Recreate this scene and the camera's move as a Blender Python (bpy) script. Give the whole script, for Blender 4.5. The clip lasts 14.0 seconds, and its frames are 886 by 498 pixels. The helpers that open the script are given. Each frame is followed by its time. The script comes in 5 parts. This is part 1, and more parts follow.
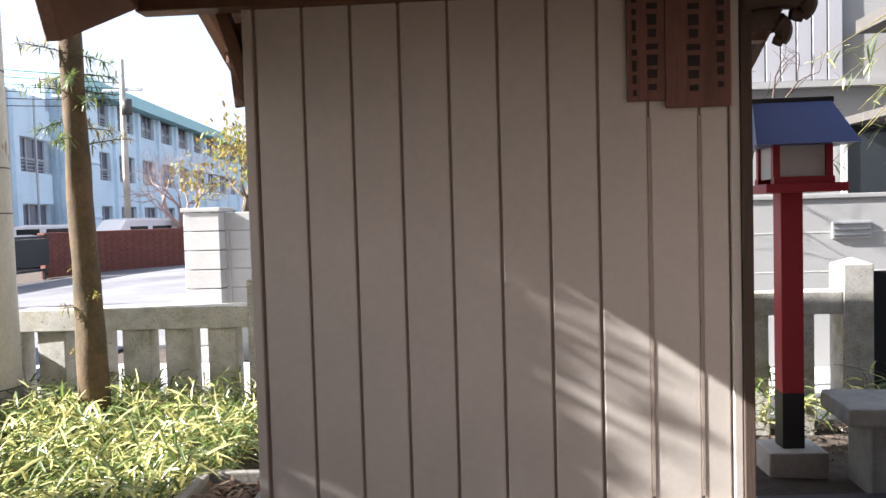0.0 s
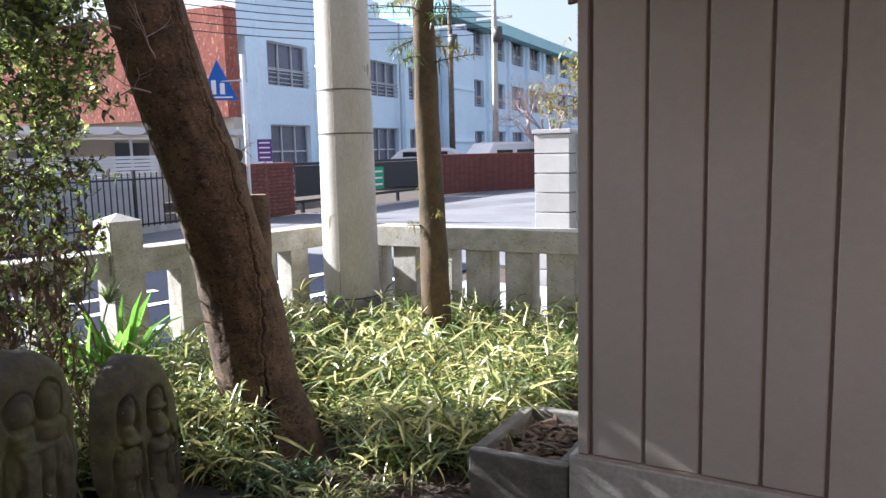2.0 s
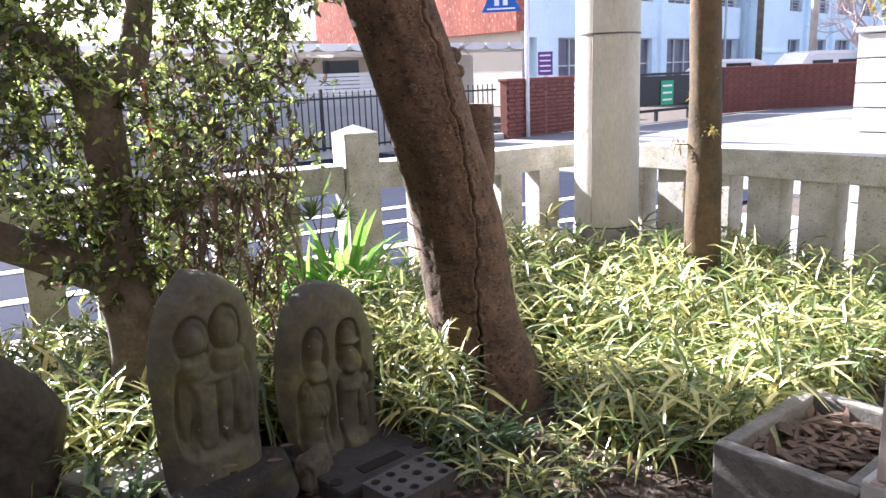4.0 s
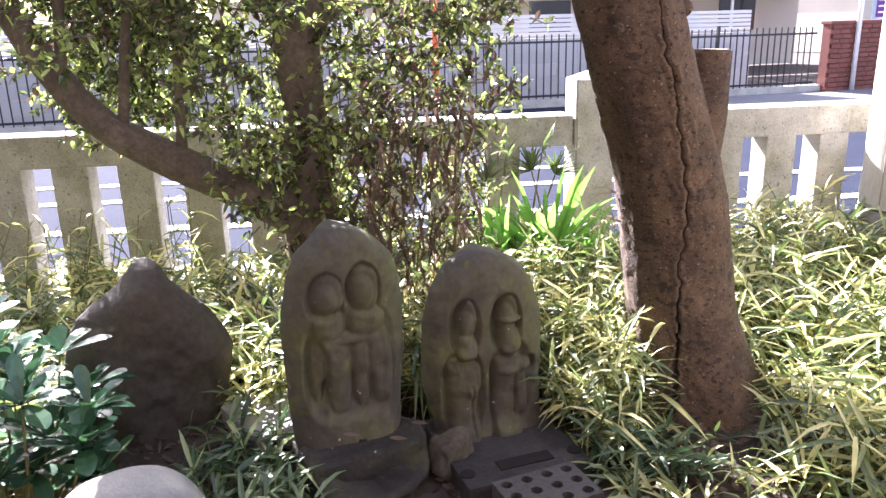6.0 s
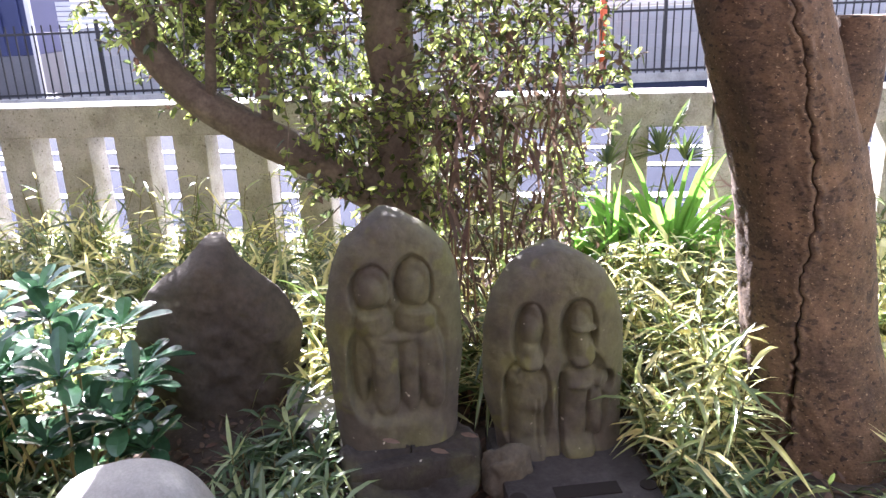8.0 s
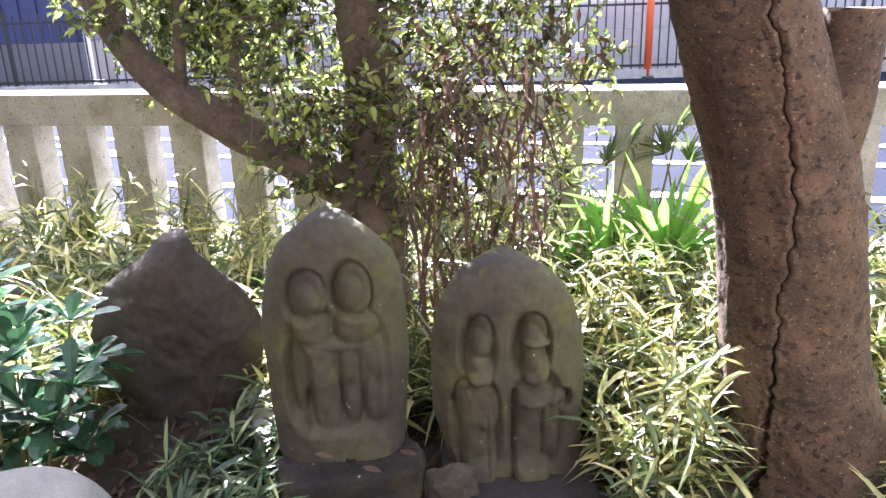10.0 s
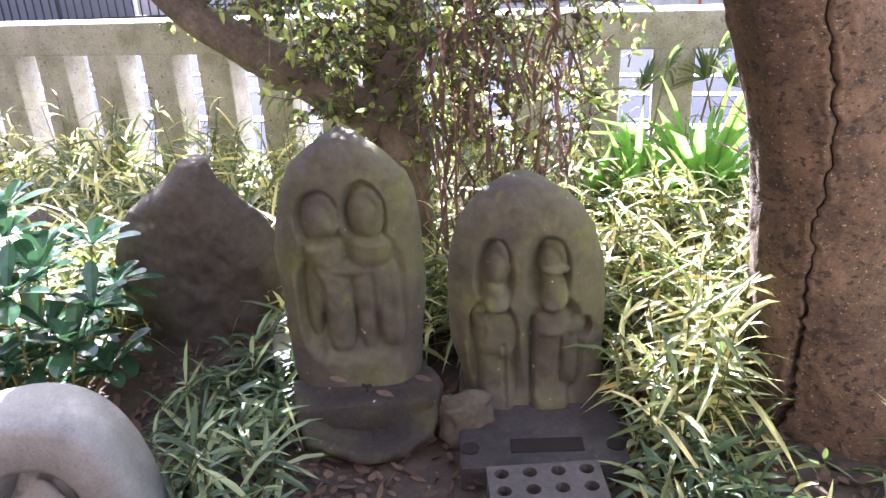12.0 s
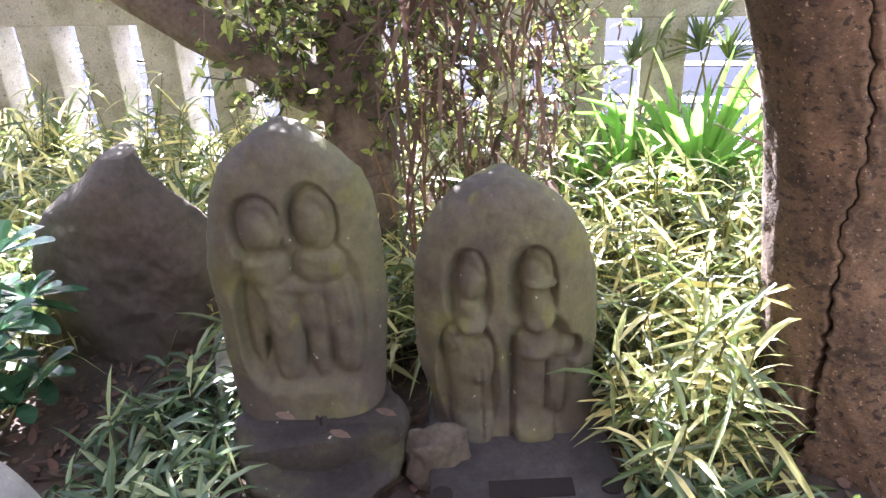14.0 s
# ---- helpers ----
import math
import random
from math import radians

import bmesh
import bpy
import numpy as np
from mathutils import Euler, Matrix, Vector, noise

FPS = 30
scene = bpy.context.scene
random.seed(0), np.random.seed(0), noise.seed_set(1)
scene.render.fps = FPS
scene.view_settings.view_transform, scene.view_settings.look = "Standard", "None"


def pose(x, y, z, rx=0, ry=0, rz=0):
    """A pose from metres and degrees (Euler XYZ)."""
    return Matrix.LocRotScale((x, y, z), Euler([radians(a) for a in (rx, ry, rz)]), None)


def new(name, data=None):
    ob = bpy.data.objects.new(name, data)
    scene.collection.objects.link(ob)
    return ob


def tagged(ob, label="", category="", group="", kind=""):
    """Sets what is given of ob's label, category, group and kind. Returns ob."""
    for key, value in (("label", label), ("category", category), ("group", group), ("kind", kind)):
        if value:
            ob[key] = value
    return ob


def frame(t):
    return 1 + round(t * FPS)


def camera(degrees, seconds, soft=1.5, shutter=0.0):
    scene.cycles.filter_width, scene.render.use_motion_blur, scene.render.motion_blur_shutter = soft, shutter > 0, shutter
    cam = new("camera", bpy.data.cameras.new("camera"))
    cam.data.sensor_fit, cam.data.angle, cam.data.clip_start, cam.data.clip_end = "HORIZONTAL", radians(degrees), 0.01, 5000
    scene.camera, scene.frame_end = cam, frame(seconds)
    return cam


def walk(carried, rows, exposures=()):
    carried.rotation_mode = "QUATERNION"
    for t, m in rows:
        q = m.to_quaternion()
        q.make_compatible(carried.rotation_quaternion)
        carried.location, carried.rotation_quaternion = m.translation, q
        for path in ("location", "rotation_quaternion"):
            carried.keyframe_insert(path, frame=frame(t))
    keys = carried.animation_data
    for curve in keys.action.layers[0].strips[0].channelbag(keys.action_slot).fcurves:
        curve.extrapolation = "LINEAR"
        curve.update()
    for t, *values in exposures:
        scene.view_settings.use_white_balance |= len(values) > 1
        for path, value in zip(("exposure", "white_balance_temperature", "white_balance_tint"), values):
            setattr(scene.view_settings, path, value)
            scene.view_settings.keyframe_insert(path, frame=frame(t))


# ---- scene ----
cam = camera(60.2, 14.0)
METRES, EYE, TILT, LEAN, TURN = 2.75, 1.4, 0.0, 0.0, 3.8
ROWS = [
    (0.0, 0.0, 0.0, 0.0, -0.07, -2.55, 1.65),
    (0.5, -0.0114, 0.0265, -0.0016, 2.54, -2.95, 1.57),
    (1.0, -0.0101, 0.061, -0.0038, 6.81, -3.11, 1.7),
    (1.3, -0.0068, 0.0926, -0.0052, 12.41, -3.89, 1.81),
    (1.5, -0.0044, 0.1161, -0.0057, 16.75, -4.72, 1.95),
    (1.7, -0.0007, 0.1372, -0.0077, 20.90, -5.83, 1.95),
    (2.0, 0.002, 0.1633, -0.0124, 26.54, -7.4, 1.38),
    (2.3, -0.0077, 0.1921, -0.0209, 29.42, -8.95, 1.84),
    (2.5, -0.0202, 0.2131, -0.0256, 31.95, -9.75, 1.73),
    (2.7, -0.0306, 0.2374, -0.0270, 34.51, -10.40, 1.90),
    (4.8, -0.0839, 0.4744, -0.0434, 56.66, -14.43, 1.38),
    (5.0, -0.091, 0.4942, -0.0441, 59.33, -15.0, 1.26),
    (5.5, -0.0971, 0.5339, -0.0443, 65.73, -16.47, 1.62),
    (6.0, -0.1045, 0.5732, -0.0443, 70.18, -16.42, 1.39),
    (6.5, -0.1151, 0.6281, -0.0453, 77.93, -17.02, 1.65),
    (7.0, -0.1237, 0.6593, -0.0482, 81.25, -17.59, 2.23),
    (7.5, -0.1405, 0.6718, -0.0493, 82.3, -18.11, 2.16),
    (8.0, -0.1636, 0.6993, -0.0491, 83.4, -18.32, 2.06),
    (8.2, -0.1719, 0.7121, -0.0493, 83.80, -18.31, 2.22),
    (10.3, -0.2025, 0.8103, -0.0562, 88.72, -19.01, 1.99),
    (10.5, -0.2028, 0.8153, -0.058, 89.5, -19.14, 2.25),
    (11.0, -0.2065, 0.8177, -0.0645, 91.05, -19.8, 2.5),
    (11.5, -0.2098, 0.8231, -0.0713, 91.2, -21.62, 2.89),
    (12.0, -0.2154, 0.826, -0.0757, 90.98, -23.18, 2.72),
    (12.5, -0.2229, 0.8316, -0.078, 90.47, -23.44, 2.86),
    (13.0, -0.2427, 0.8355, -0.0779, 89.25, -23.58, 3.09),
    (13.5, -0.2848, 0.8354, -0.0851, 89.03, -23.96, 2.72),
    (14.0, -0.3228, 0.8328, -0.0879, 89.08, -25.63, 2.63),
]
EXPOSURES = [
    (0.0, 2.43, 5930, 14), (1.0, 2.22, 5810, 14), (1.5, 2.04, 5760, 14), (2.5, 2.10, 5510, 15), (4.0, 2.77, 5670, 20), (5.0, 3.12, 5740, 25),
    (6.5, 3.34, 5640, 26), (8.0, 3.47, 5590, 26), (10.5, 3.57, 5570, 25), (12.0, 3.79, 5540, 27), (14.0, 3.87, 5520, 26)]
walk(cam, [(t, pose(0, 0, EYE, TILT, LEAN, TURN) @ pose(METRES * x, METRES * y, METRES * z, 90 + pitch, roll, yaw)) for t, x, y, z, yaw, pitch, roll in ROWS], EXPOSURES)

# ---- light ----
SUN_EL, SUN_AZ = 30.0, 191.5        # towards the sun: west, slightly south of it
sun_way = Vector((math.cos(radians(SUN_AZ)) * math.cos(radians(SUN_EL)), math.sin(radians(SUN_AZ)) * math.cos(radians(SUN_EL)), math.sin(radians(SUN_EL))))
world = bpy.data.worlds.new("sky")
scene.world = world
world.use_nodes = True
sky = world.node_tree.nodes.new("ShaderNodeTexSky")
sky.sky_type, sky.sun_disc = "NISHITA", False
sky.dust_density, sky.ozone_density = 4.0, 1.0
sky.sun_elevation, sky.sun_rotation = radians(SUN_EL), radians(90 - SUN_AZ)
world.node_tree.nodes["Background"].inputs["Strength"].default_value = 0.033
# an even white background, added over the clear sky to whiten it
veil = world.node_tree.nodes.new("ShaderNodeBackground")
veil.inputs["Color"].default_value, veil.inputs["Strength"].default_value = (0.97, 0.98, 1.0, 1), 0.125
both = world.node_tree.nodes.new("ShaderNodeAddShader")
world.node_tree.links.new(world.node_tree.nodes["Background"].outputs[0], both.inputs[0])
world.node_tree.links.new(veil.outputs[0], both.inputs[1])
world.node_tree.links.new(both.outputs[0], world.node_tree.nodes["World Output"].inputs["Surface"])
world.node_tree.links.new(sky.outputs["Color"], world.node_tree.nodes["Background"].inputs["Color"])
sun = new("sun", bpy.data.lights.new("sun", "SUN"))
sun.data.energy, sun.data.angle, sun.data.color = 5.0, radians(0.55), (1.0, 0.93, 0.82)
sun.matrix_world = Matrix.Translation((-20, -3, 15)) @ sun_way.to_track_quat("Z", "Y").to_matrix().to_4x4()


# ---- materials ----
def material(name, base, rough=0.8, metal=0.0, spread=0.25, scale=6.0, fine=60.0, bump=0.3, bump_scale=90.0, second=None, second_at=0.55, second_soft=0.12, per_piece=0.0, stretch=(1, 1, 1), leaf=0.0, spec=0.5, spots=()):
    """Node material: a base colour with coarse and fine variation, an optional second colour in blotches, and relief."""
    m = bpy.data.materials.new(name)
    m.use_nodes = True
    nt = m.node_tree
    b = nt.nodes["Principled BSDF"]
    link = nt.links.new

    def node(kind, **values):
        n = nt.nodes.new(kind)
        for key, value in values.items():
            n.inputs[key].default_value = value
        return n

    co = nt.nodes.new("ShaderNodeTexCoord")
    mp = node("ShaderNodeMapping", Scale=stretch)
    link(co.outputs["Object"], mp.inputs["Vector"])
    n1 = node("ShaderNodeTexNoise", Scale=scale, Detail=6.0, Roughness=0.6)
    n2 = node("ShaderNodeTexNoise", Scale=fine, Detail=4.0, Roughness=0.65)
    n3 = node("ShaderNodeTexNoise", Scale=bump_scale, Detail=5.0, Roughness=0.6)
    for n in (n1, n2, n3):
        link(mp.outputs["Vector"], n.inputs["Vector"])
    add = nt.nodes.new("ShaderNodeMath")
    add.operation = "ADD"
    link(n1.outputs["Fac"], add.inputs[0])
    link(n2.outputs["Fac"], add.inputs[1])
    ramp = node("ShaderNodeMapRange", **{"From Min": 0.65, "From Max": 1.35, "To Min": 1 - spread, "To Max": 1 + spread})
    link(add.outputs[0], ramp.inputs["Value"])
    value = ramp.outputs["Result"]
    if per_piece:
        if leaf:
            pick = nt.nodes.new("ShaderNodeNewGeometry").outputs["Random Per Island"]
        else:
            pick = nt.nodes.new("ShaderNodeObjectInfo").outputs["Random"]
        vary = node("ShaderNodeMapRange", **{"To Min": 1 - per_piece, "To Max": 1 + per_piece})
        link(pick, vary.inputs["Value"])
        mul = nt.nodes.new("ShaderNodeMath")
        mul.operation = "MULTIPLY"
        link(value, mul.inputs[0])
        link(vary.outputs["Result"], mul.inputs[1])
        value = mul.outputs[0]
    colour = node("ShaderNodeMix")
    colour.data_type = "RGBA"
    colour.inputs[6].default_value, colour.inputs[7].default_value = (*base, 1), (*(second or base), 1)
    if second:
        blot = node("ShaderNodeMapRange", **{"From Min": second_at - second_soft, "From Max": second_at + second_soft})
        if leaf:
            link(pick, blot.inputs["Value"])
        else:
            n4 = node("ShaderNodeTexNoise", Scale=scale * 0.6, Detail=7.0, Roughness=0.65)
            link(mp.outputs["Vector"], n4.inputs["Vector"])
            link(n4.outputs["Fac"], blot.inputs["Value"])
        link(blot.outputs["Result"], colour.inputs[0])
    else:
        colour.inputs[0].default_value = 0.0
    out = colour.outputs[2]
    for spot, spot_scale, spot_at in spots:
        n5 = node("ShaderNodeTexNoise", Scale=spot_scale, Detail=2.0, Roughness=0.5)
        link(mp.outputs["Vector"], n5.inputs["Vector"])
        cut = node("ShaderNodeMapRange", **{"From Min": spot_at, "From Max": spot_at + 0.05})
        link(n5.outputs["Fac"], cut.inputs["Value"])
        over = node("ShaderNodeMix")
        over.data_type = "RGBA"
        over.inputs[7].default_value = (*spot, 1)
        link(out, over.inputs[6])
        link(cut.outputs["Result"], over.inputs[0])
        out = over.outputs[2]
    tint = nt.nodes.new("ShaderNodeVectorMath")
    tint.operation = "SCALE"
    link(out, tint.inputs[0])
    link(value, tint.inputs["Scale"])
    link(tint.outputs[0], b.inputs["Base Color"])
    b.inputs["Roughness"].default_value, b.inputs["Metallic"].default_value = rough, metal
    b.inputs["Specular IOR Level"].default_value = spec
    if bump:
        bp = node("ShaderNodeBump", Strength=bump, Distance=0.004)
        link(n3.outputs["Fac"], bp.inputs["Height"])
        link(bp.outputs["Normal"], b.inputs["Normal"])
    if leaf:
        tl = nt.nodes.new("ShaderNodeBsdfTranslucent")
        link(tint.outputs[0], tl.inputs["Color"])
        mix = node("ShaderNodeMixShader", Fac=leaf)
        link(b.outputs[0], mix.inputs[1])
        link(tl.outputs[0], mix.inputs[2])
        link(mix.outputs[0], nt.nodes["Material Output"].inputs["Surface"])
    return m


def glass(name, colour=(0.02, 0.025, 0.03)):
    m = material(name, colour, 0.08, 0, 0.1, bump=0)
    return m


M_EARTH = material("earth", (0.062, 0.046, 0.034), 0.95, spread=0.4, scale=9, second=(0.035, 0.027, 0.02), bump=1.0, bump_scale=60, spots=[((0.13, 0.10, 0.07), 55, 0.66)])
M_ASPHALT = material("asphalt", (0.018, 0.022, 0.037), 0.95, scale=1.5, fine=120, bump=0.3, bump_scale=220, spec=0.05)
# concrete taken down in colour so that the planter's sides look shaded
M_PLANTER = material("planter concrete darkened for shade", (0.15, 0.143, 0.13), 0.95, spread=0.35, second=(0.11, 0.105, 0.09), second_at=0.5, bump=0.8)
M_CONCRETE = material("concrete", (0.42, 0.41, 0.38), 0.9, second=(0.3, 0.29, 0.26), bump=0.4)
M_PAVING = material("paving concrete", (0.42, 0.41, 0.39), 0.9, scale=2.0, second=(0.4, 0.39, 0.37), bump=0.4)
M_WHITE_LINE = material("road paint", (0.75, 0.75, 0.72), 0.8, spread=0.15, second=(0.5, 0.5, 0.48), second_at=0.62)
M_FENCE = material("fence stone", (0.42, 0.41, 0.375), 0.92, spread=0.38, scale=7, fine=130, bump=1.0, bump_scale=160, second=(0.31, 0.30, 0.235), second_at=0.54, second_soft=0.1, spots=[((0.2, 0.19, 0.15), 75, 0.64), ((0.16, 0.15, 0.12), 26, 0.72)])
M_STONE = material("carved stone", (0.108, 0.106, 0.051), 0.9, spread=0.3, scale=6, fine=40, bump=0.45, bump_scale=110, second=(0.066, 0.057, 0.052), second_at=0.505, second_soft=0.12, spots=[((0.115, 0.115, 0.042), 9, 0.60), ((0.066, 0.058, 0.042), 4.5, 0.53), ((0.42, 0.40, 0.30), 48, 0.735)])
M_STONE_DARK = material("dark mossy stone", (0.030, 0.026, 0.021), 0.9, spread=0.5, scale=9, bump=1.0, bump_scale=70, second=(0.055, 0.055, 0.022), second_at=0.61, spots=[((0.30, 0.28, 0.22), 60, 0.74)])
M_PERF = material("grey perforated concrete", (0.085, 0.079, 0.073), 0.9, spread=0.35, scale=9, bump=0.9, bump_scale=90, second=(0.055, 0.051, 0.046), second_at=0.55)
M_BASE = material("dark damp stone", (0.055, 0.050, 0.046), 0.85, spread=0.4, scale=8, bump=0.9, bump_scale=80, second=(0.025, 0.022, 0.02), second_at=0.5, spots=[((0.2, 0.18, 0.14), 70, 0.75)])
M_SHARD = material("grey brown broken stone", (0.09, 0.08, 0.055), 0.9, spread=0.45, scale=14, fine=60, bump=1.0, bump_scale=60, second=(0.05, 0.043, 0.034), second_at=0.55)
M_ROCK = material("brown rock", (0.080, 0.067, 0.046), 0.9, spread=0.4, scale=5, fine=45, bump=0.9, bump_scale=55, second=(0.05, 0.042, 0.034), second_at=0.5, second_soft=0.16, spots=[((0.15, 0.135, 0.10), 7, 0.66)])
M_PALE_STONE = material("pale granite", (0.27, 0.268, 0.248), 0.85, scale=14, fine=160, bump=0.5, second=(0.20, 0.20, 0.19), second_at=0.6)
M_BARK = material("cherry bark", (0.118, 0.076, 0.044), 0.95, spread=0.6, scale=10, fine=110, bump=1.0, bump_scale=70, second=(0.058, 0.037, 0.025), second_at=0.53, second_soft=0.16, stretch=(1, 1, 1.5), spots=[((0.03, 0.02, 0.015), 55, 0.60), ((0.045, 0.03, 0.02), 14, 0.63), ((0.26, 0.19, 0.12), 105, 0.66)])
M_BARK_DARK = material("dark bark", (0.115, 0.092, 0.070), 0.95, spread=0.5, scale=8, fine=60, bump=1.0, bump_scale=50, second=(0.19, 0.155, 0.12), second_at=0.58)
M_BARK_THIN = material("thin trunk bark", (0.09, 0.06, 0.03), 0.95, spread=0.35, scale=10, fine=60, bump=1.0, bump_scale=50, second=(0.05, 0.042, 0.022), second_at=0.55, spots=[((0.42, 0.38, 0.3), 40, 0.74)])
M_CUT = material("cut wood", (0.24, 0.17, 0.11), 0.9, bump=0.5)
M_HOLE_SHADE = material("black for shade in holes", (0.012, 0.009, 0.007), 1.0, bump=0.2)
M_BOARD = material("painted siding", (0.41, 0.378, 0.34), 0.55, spread=0.07, scale=2.5, fine=30, bump=0.25, bump_scale=35, per_piece=0.03)
M_SEAM = material("siding seam", (0.28, 0.23, 0.195), 0.8, spread=0.2)
M_TRIM_DARK = material("dark stained timber", (0.055, 0.036, 0.026), 0.8, scale=5, stretch=(1, 1, 0.2), bump=0.5)
M_TIMBER = material("brown stained timber", (0.13, 0.064, 0.036), 0.75, scale=6, bump=0.5, second=(0.085, 0.042, 0.024))
M_PLAQUE = material("reddish wooden plaque", (0.15, 0.07, 0.052), 0.75, scale=8, stretch=(2, 1, 0.3), bump=0.3, second=(0.095, 0.045, 0.034))
M_INK = material("faded black ink", (0.022, 0.016, 0.015), 0.9, bump=0)
M_SLATE = material("dark slate", (0.035, 0.036, 0.045), 0.6, scale=6, bump=0.4, second=(0.055, 0.055, 0.06))
M_RED = material("red paint", (0.36, 0.018, 0.03), 0.5, spread=0.12, bump=0.2)
M_BLACK = material("black paint", (0.014, 0.014, 0.017), 0.5, spread=0.2, bump=0.2)
M_BLUE_ROOF = material("blue sheet metal", (0.03, 0.055, 0.22), 0.45, 0.0, spread=0.1, bump=0.1)
M_PAPER = material("white panel", (0.62, 0.61, 0.58), 0.7, spread=0.08, bump=0.1)
M_WHITE_WALL = material("white house wall", (0.29, 0.29, 0.285), 0.8, spread=0.08, scale=1.2, bump=0.2)
M_CLADDING = material("white metal cladding", (0.31, 0.31, 0.33), 0.5, spread=0.08, scale=1.5, bump=0.1, per_piece=0.05)
M_DARK_ROOF = material("dark roof", (0.07, 0.065, 0.06), 0.7, bump=0.4)
M_GLASS = glass("dark window glass")
M_SCHOOL = material("pale blue wall paint", (0.75, 0.88, 0.96), 0.85, spread=0.08, scale=0.4, fine=6, bump=0.2, bump_scale=20, second=(0.66, 0.79, 0.88), second_at=0.62)
M_TEAL = material("teal roof fascia", (0.40, 0.66, 0.66), 0.6, spread=0.1, scale=0.8, bump=0.1)
M_BRICK_RED = material("red brick facing", (0.32, 0.095, 0.06), 0.85, spread=0.45, scale=1.2, fine=9, bump=0.8, bump_scale=12, stretch=(1, 1, 0.45), spots=[((0.5, 0.26, 0.2), 11, 0.60)])
M_BRICK = material("brick", (0.16, 0.056, 0.042), 0.9, spread=0.25, scale=3, fine=25, bump=0.5, per_piece=0.14)
M_BEIGE = material("beige plaster", (0.52, 0.48, 0.41), 0.9, spread=0.1, scale=0.8, bump=0.2)
M_IRON = material("black iron", (0.015, 0.015, 0.017), 0.45, 0.2, spread=0.2, bump=0.1)
M_GREY_PANEL = material("grey panel wall", (0.42, 0.42, 0.43), 0.8, spread=0.1, scale=1.0, bump=0.2, per_piece=0.06)
M_BLOCK = material("concrete block", (0.36, 0.355, 0.345), 0.9, spread=0.12, scale=4, fine=60, bump=0.5, per_piece=0.08)
M_MORTAR = material("mortar", (0.46, 0.45, 0.43), 0.95, bump=0.4)
M_POLE_FOOT = material("stained pole sleeve", (0.27, 0.25, 0.21), 0.9, spread=0.3, scale=5, fine=60, bump=0.6, second=(0.17, 0.16, 0.12), second_at=0.52)
M_POLE = material("pole concrete", (0.47, 0.445, 0.39), 0.85, spread=0.2, scale=3, fine=80, bump=0.35, second=(0.35, 0.335, 0.275), second_at=0.57, stretch=(1, 1, 0.35), spots=[((0.2, 0.18, 0.13), 13, 0.70)])
M_BAND = material("dark steel band", (0.10, 0.095, 0.09), 0.6, 0.5, bump=0.1)
M_SCHOOL_PANE = material("curtained window glass", (0.13, 0.13, 0.175), 0.12, spread=0.3, scale=0.7, fine=3, bump=0)
M_STREET = material("worn street surface", (0.16, 0.16, 0.17), 0.9, spread=0.15, scale=0.6, fine=30, bump=0.3, second=(0.11, 0.11, 0.12), second_at=0.56)
M_CAR_WHITE = material("white car paint", (0.6, 0.6, 0.6), 0.25, 0, spread=0.05, bump=0)
M_RUBBER = material("rubber", (0.02, 0.02, 0.02), 0.9, bump=0.1)
M_SIGN_BLUE = material("blue sign face", (0.01, 0.10, 0.42), 0.4, spread=0.05, bump=0)
M_SIGN_WHITE = material("white sign face", (0.75, 0.75, 0.75), 0.5, spread=0.05, bump=0)
M_SIGN_GREEN = material("green sign face", (0.01, 0.30, 0.13), 0.5, spread=0.05, bump=0)
M_SIGN_PURPLE = material("purple sign face", (0.10, 0.03, 0.20), 0.5, spread=0.05, bump=0)
M_ORANGE = material("orange plastic", (0.65, 0.12, 0.03), 0.5, spread=0.1, bump=0)
M_GALV = material("galvanised steel", (0.45, 0.46, 0.47), 0.45, 0.6, spread=0.1, bump=0.1)
M_BLUE_SHEET = material("dark blue gate paint", (0.03, 0.04, 0.12), 0.5, spread=0.15, scale=1, bump=0.1)
M_WIRE = material("cable rubber", (0.02, 0.02, 0.022), 0.7, bump=0)
M_SASA = material("bamboo grass leaf", (0.16, 0.235, 0.06), 0.36, spread=0.2, fine=30, bump=0, second=(0.58, 0.54, 0.235), second_at=0.64, second_soft=0.28, per_piece=0.6, leaf=0.45, spec=1.0)
# the same grass leaf with shade put into its colour, for low clumps
M_SASA_SHADE = material("bamboo grass leaf darkened for shade", (0.075, 0.14, 0.055), 0.38, spread=0.2, fine=30, bump=0, second=(0.26, 0.30, 0.14), second_at=0.78, second_soft=0.2, per_piece=0.5, leaf=0.3, spec=0.8)
M_SASA_STEM = material("bamboo grass stem", (0.16, 0.14, 0.05), 0.7, bump=0.2)
M_SWORD = material("broad strap leaf", (0.21, 0.43, 0.06), 0.42, spread=0.15, bump=0.1, second=(0.16, 0.36, 0.06), second_soft=0.3, per_piece=0.25, leaf=0.55)
M_EVERGREEN = material("small evergreen leaf", (0.10, 0.14, 0.052), 0.27, spread=0.15, bump=0, second=(0.34, 0.41, 0.11), second_at=0.57, second_soft=0.25, per_piece=0.5, leaf=0.46, spec=1.0)
M_DRY = material("dry brown leaf", (0.19, 0.135, 0.09), 0.85, spread=0.3, bump=0.2, second=(0.075, 0.045, 0.033), second_soft=0.35, per_piece=0.6, leaf=0.25)
M_ROSETTE = material("glossy rosette leaf", (0.034, 0.088, 0.05), 0.22, spread=0.25, bump=0.1, second=(0.06, 0.14, 0.055), second_soft=0.4, per_piece=0.3, leaf=0.15)
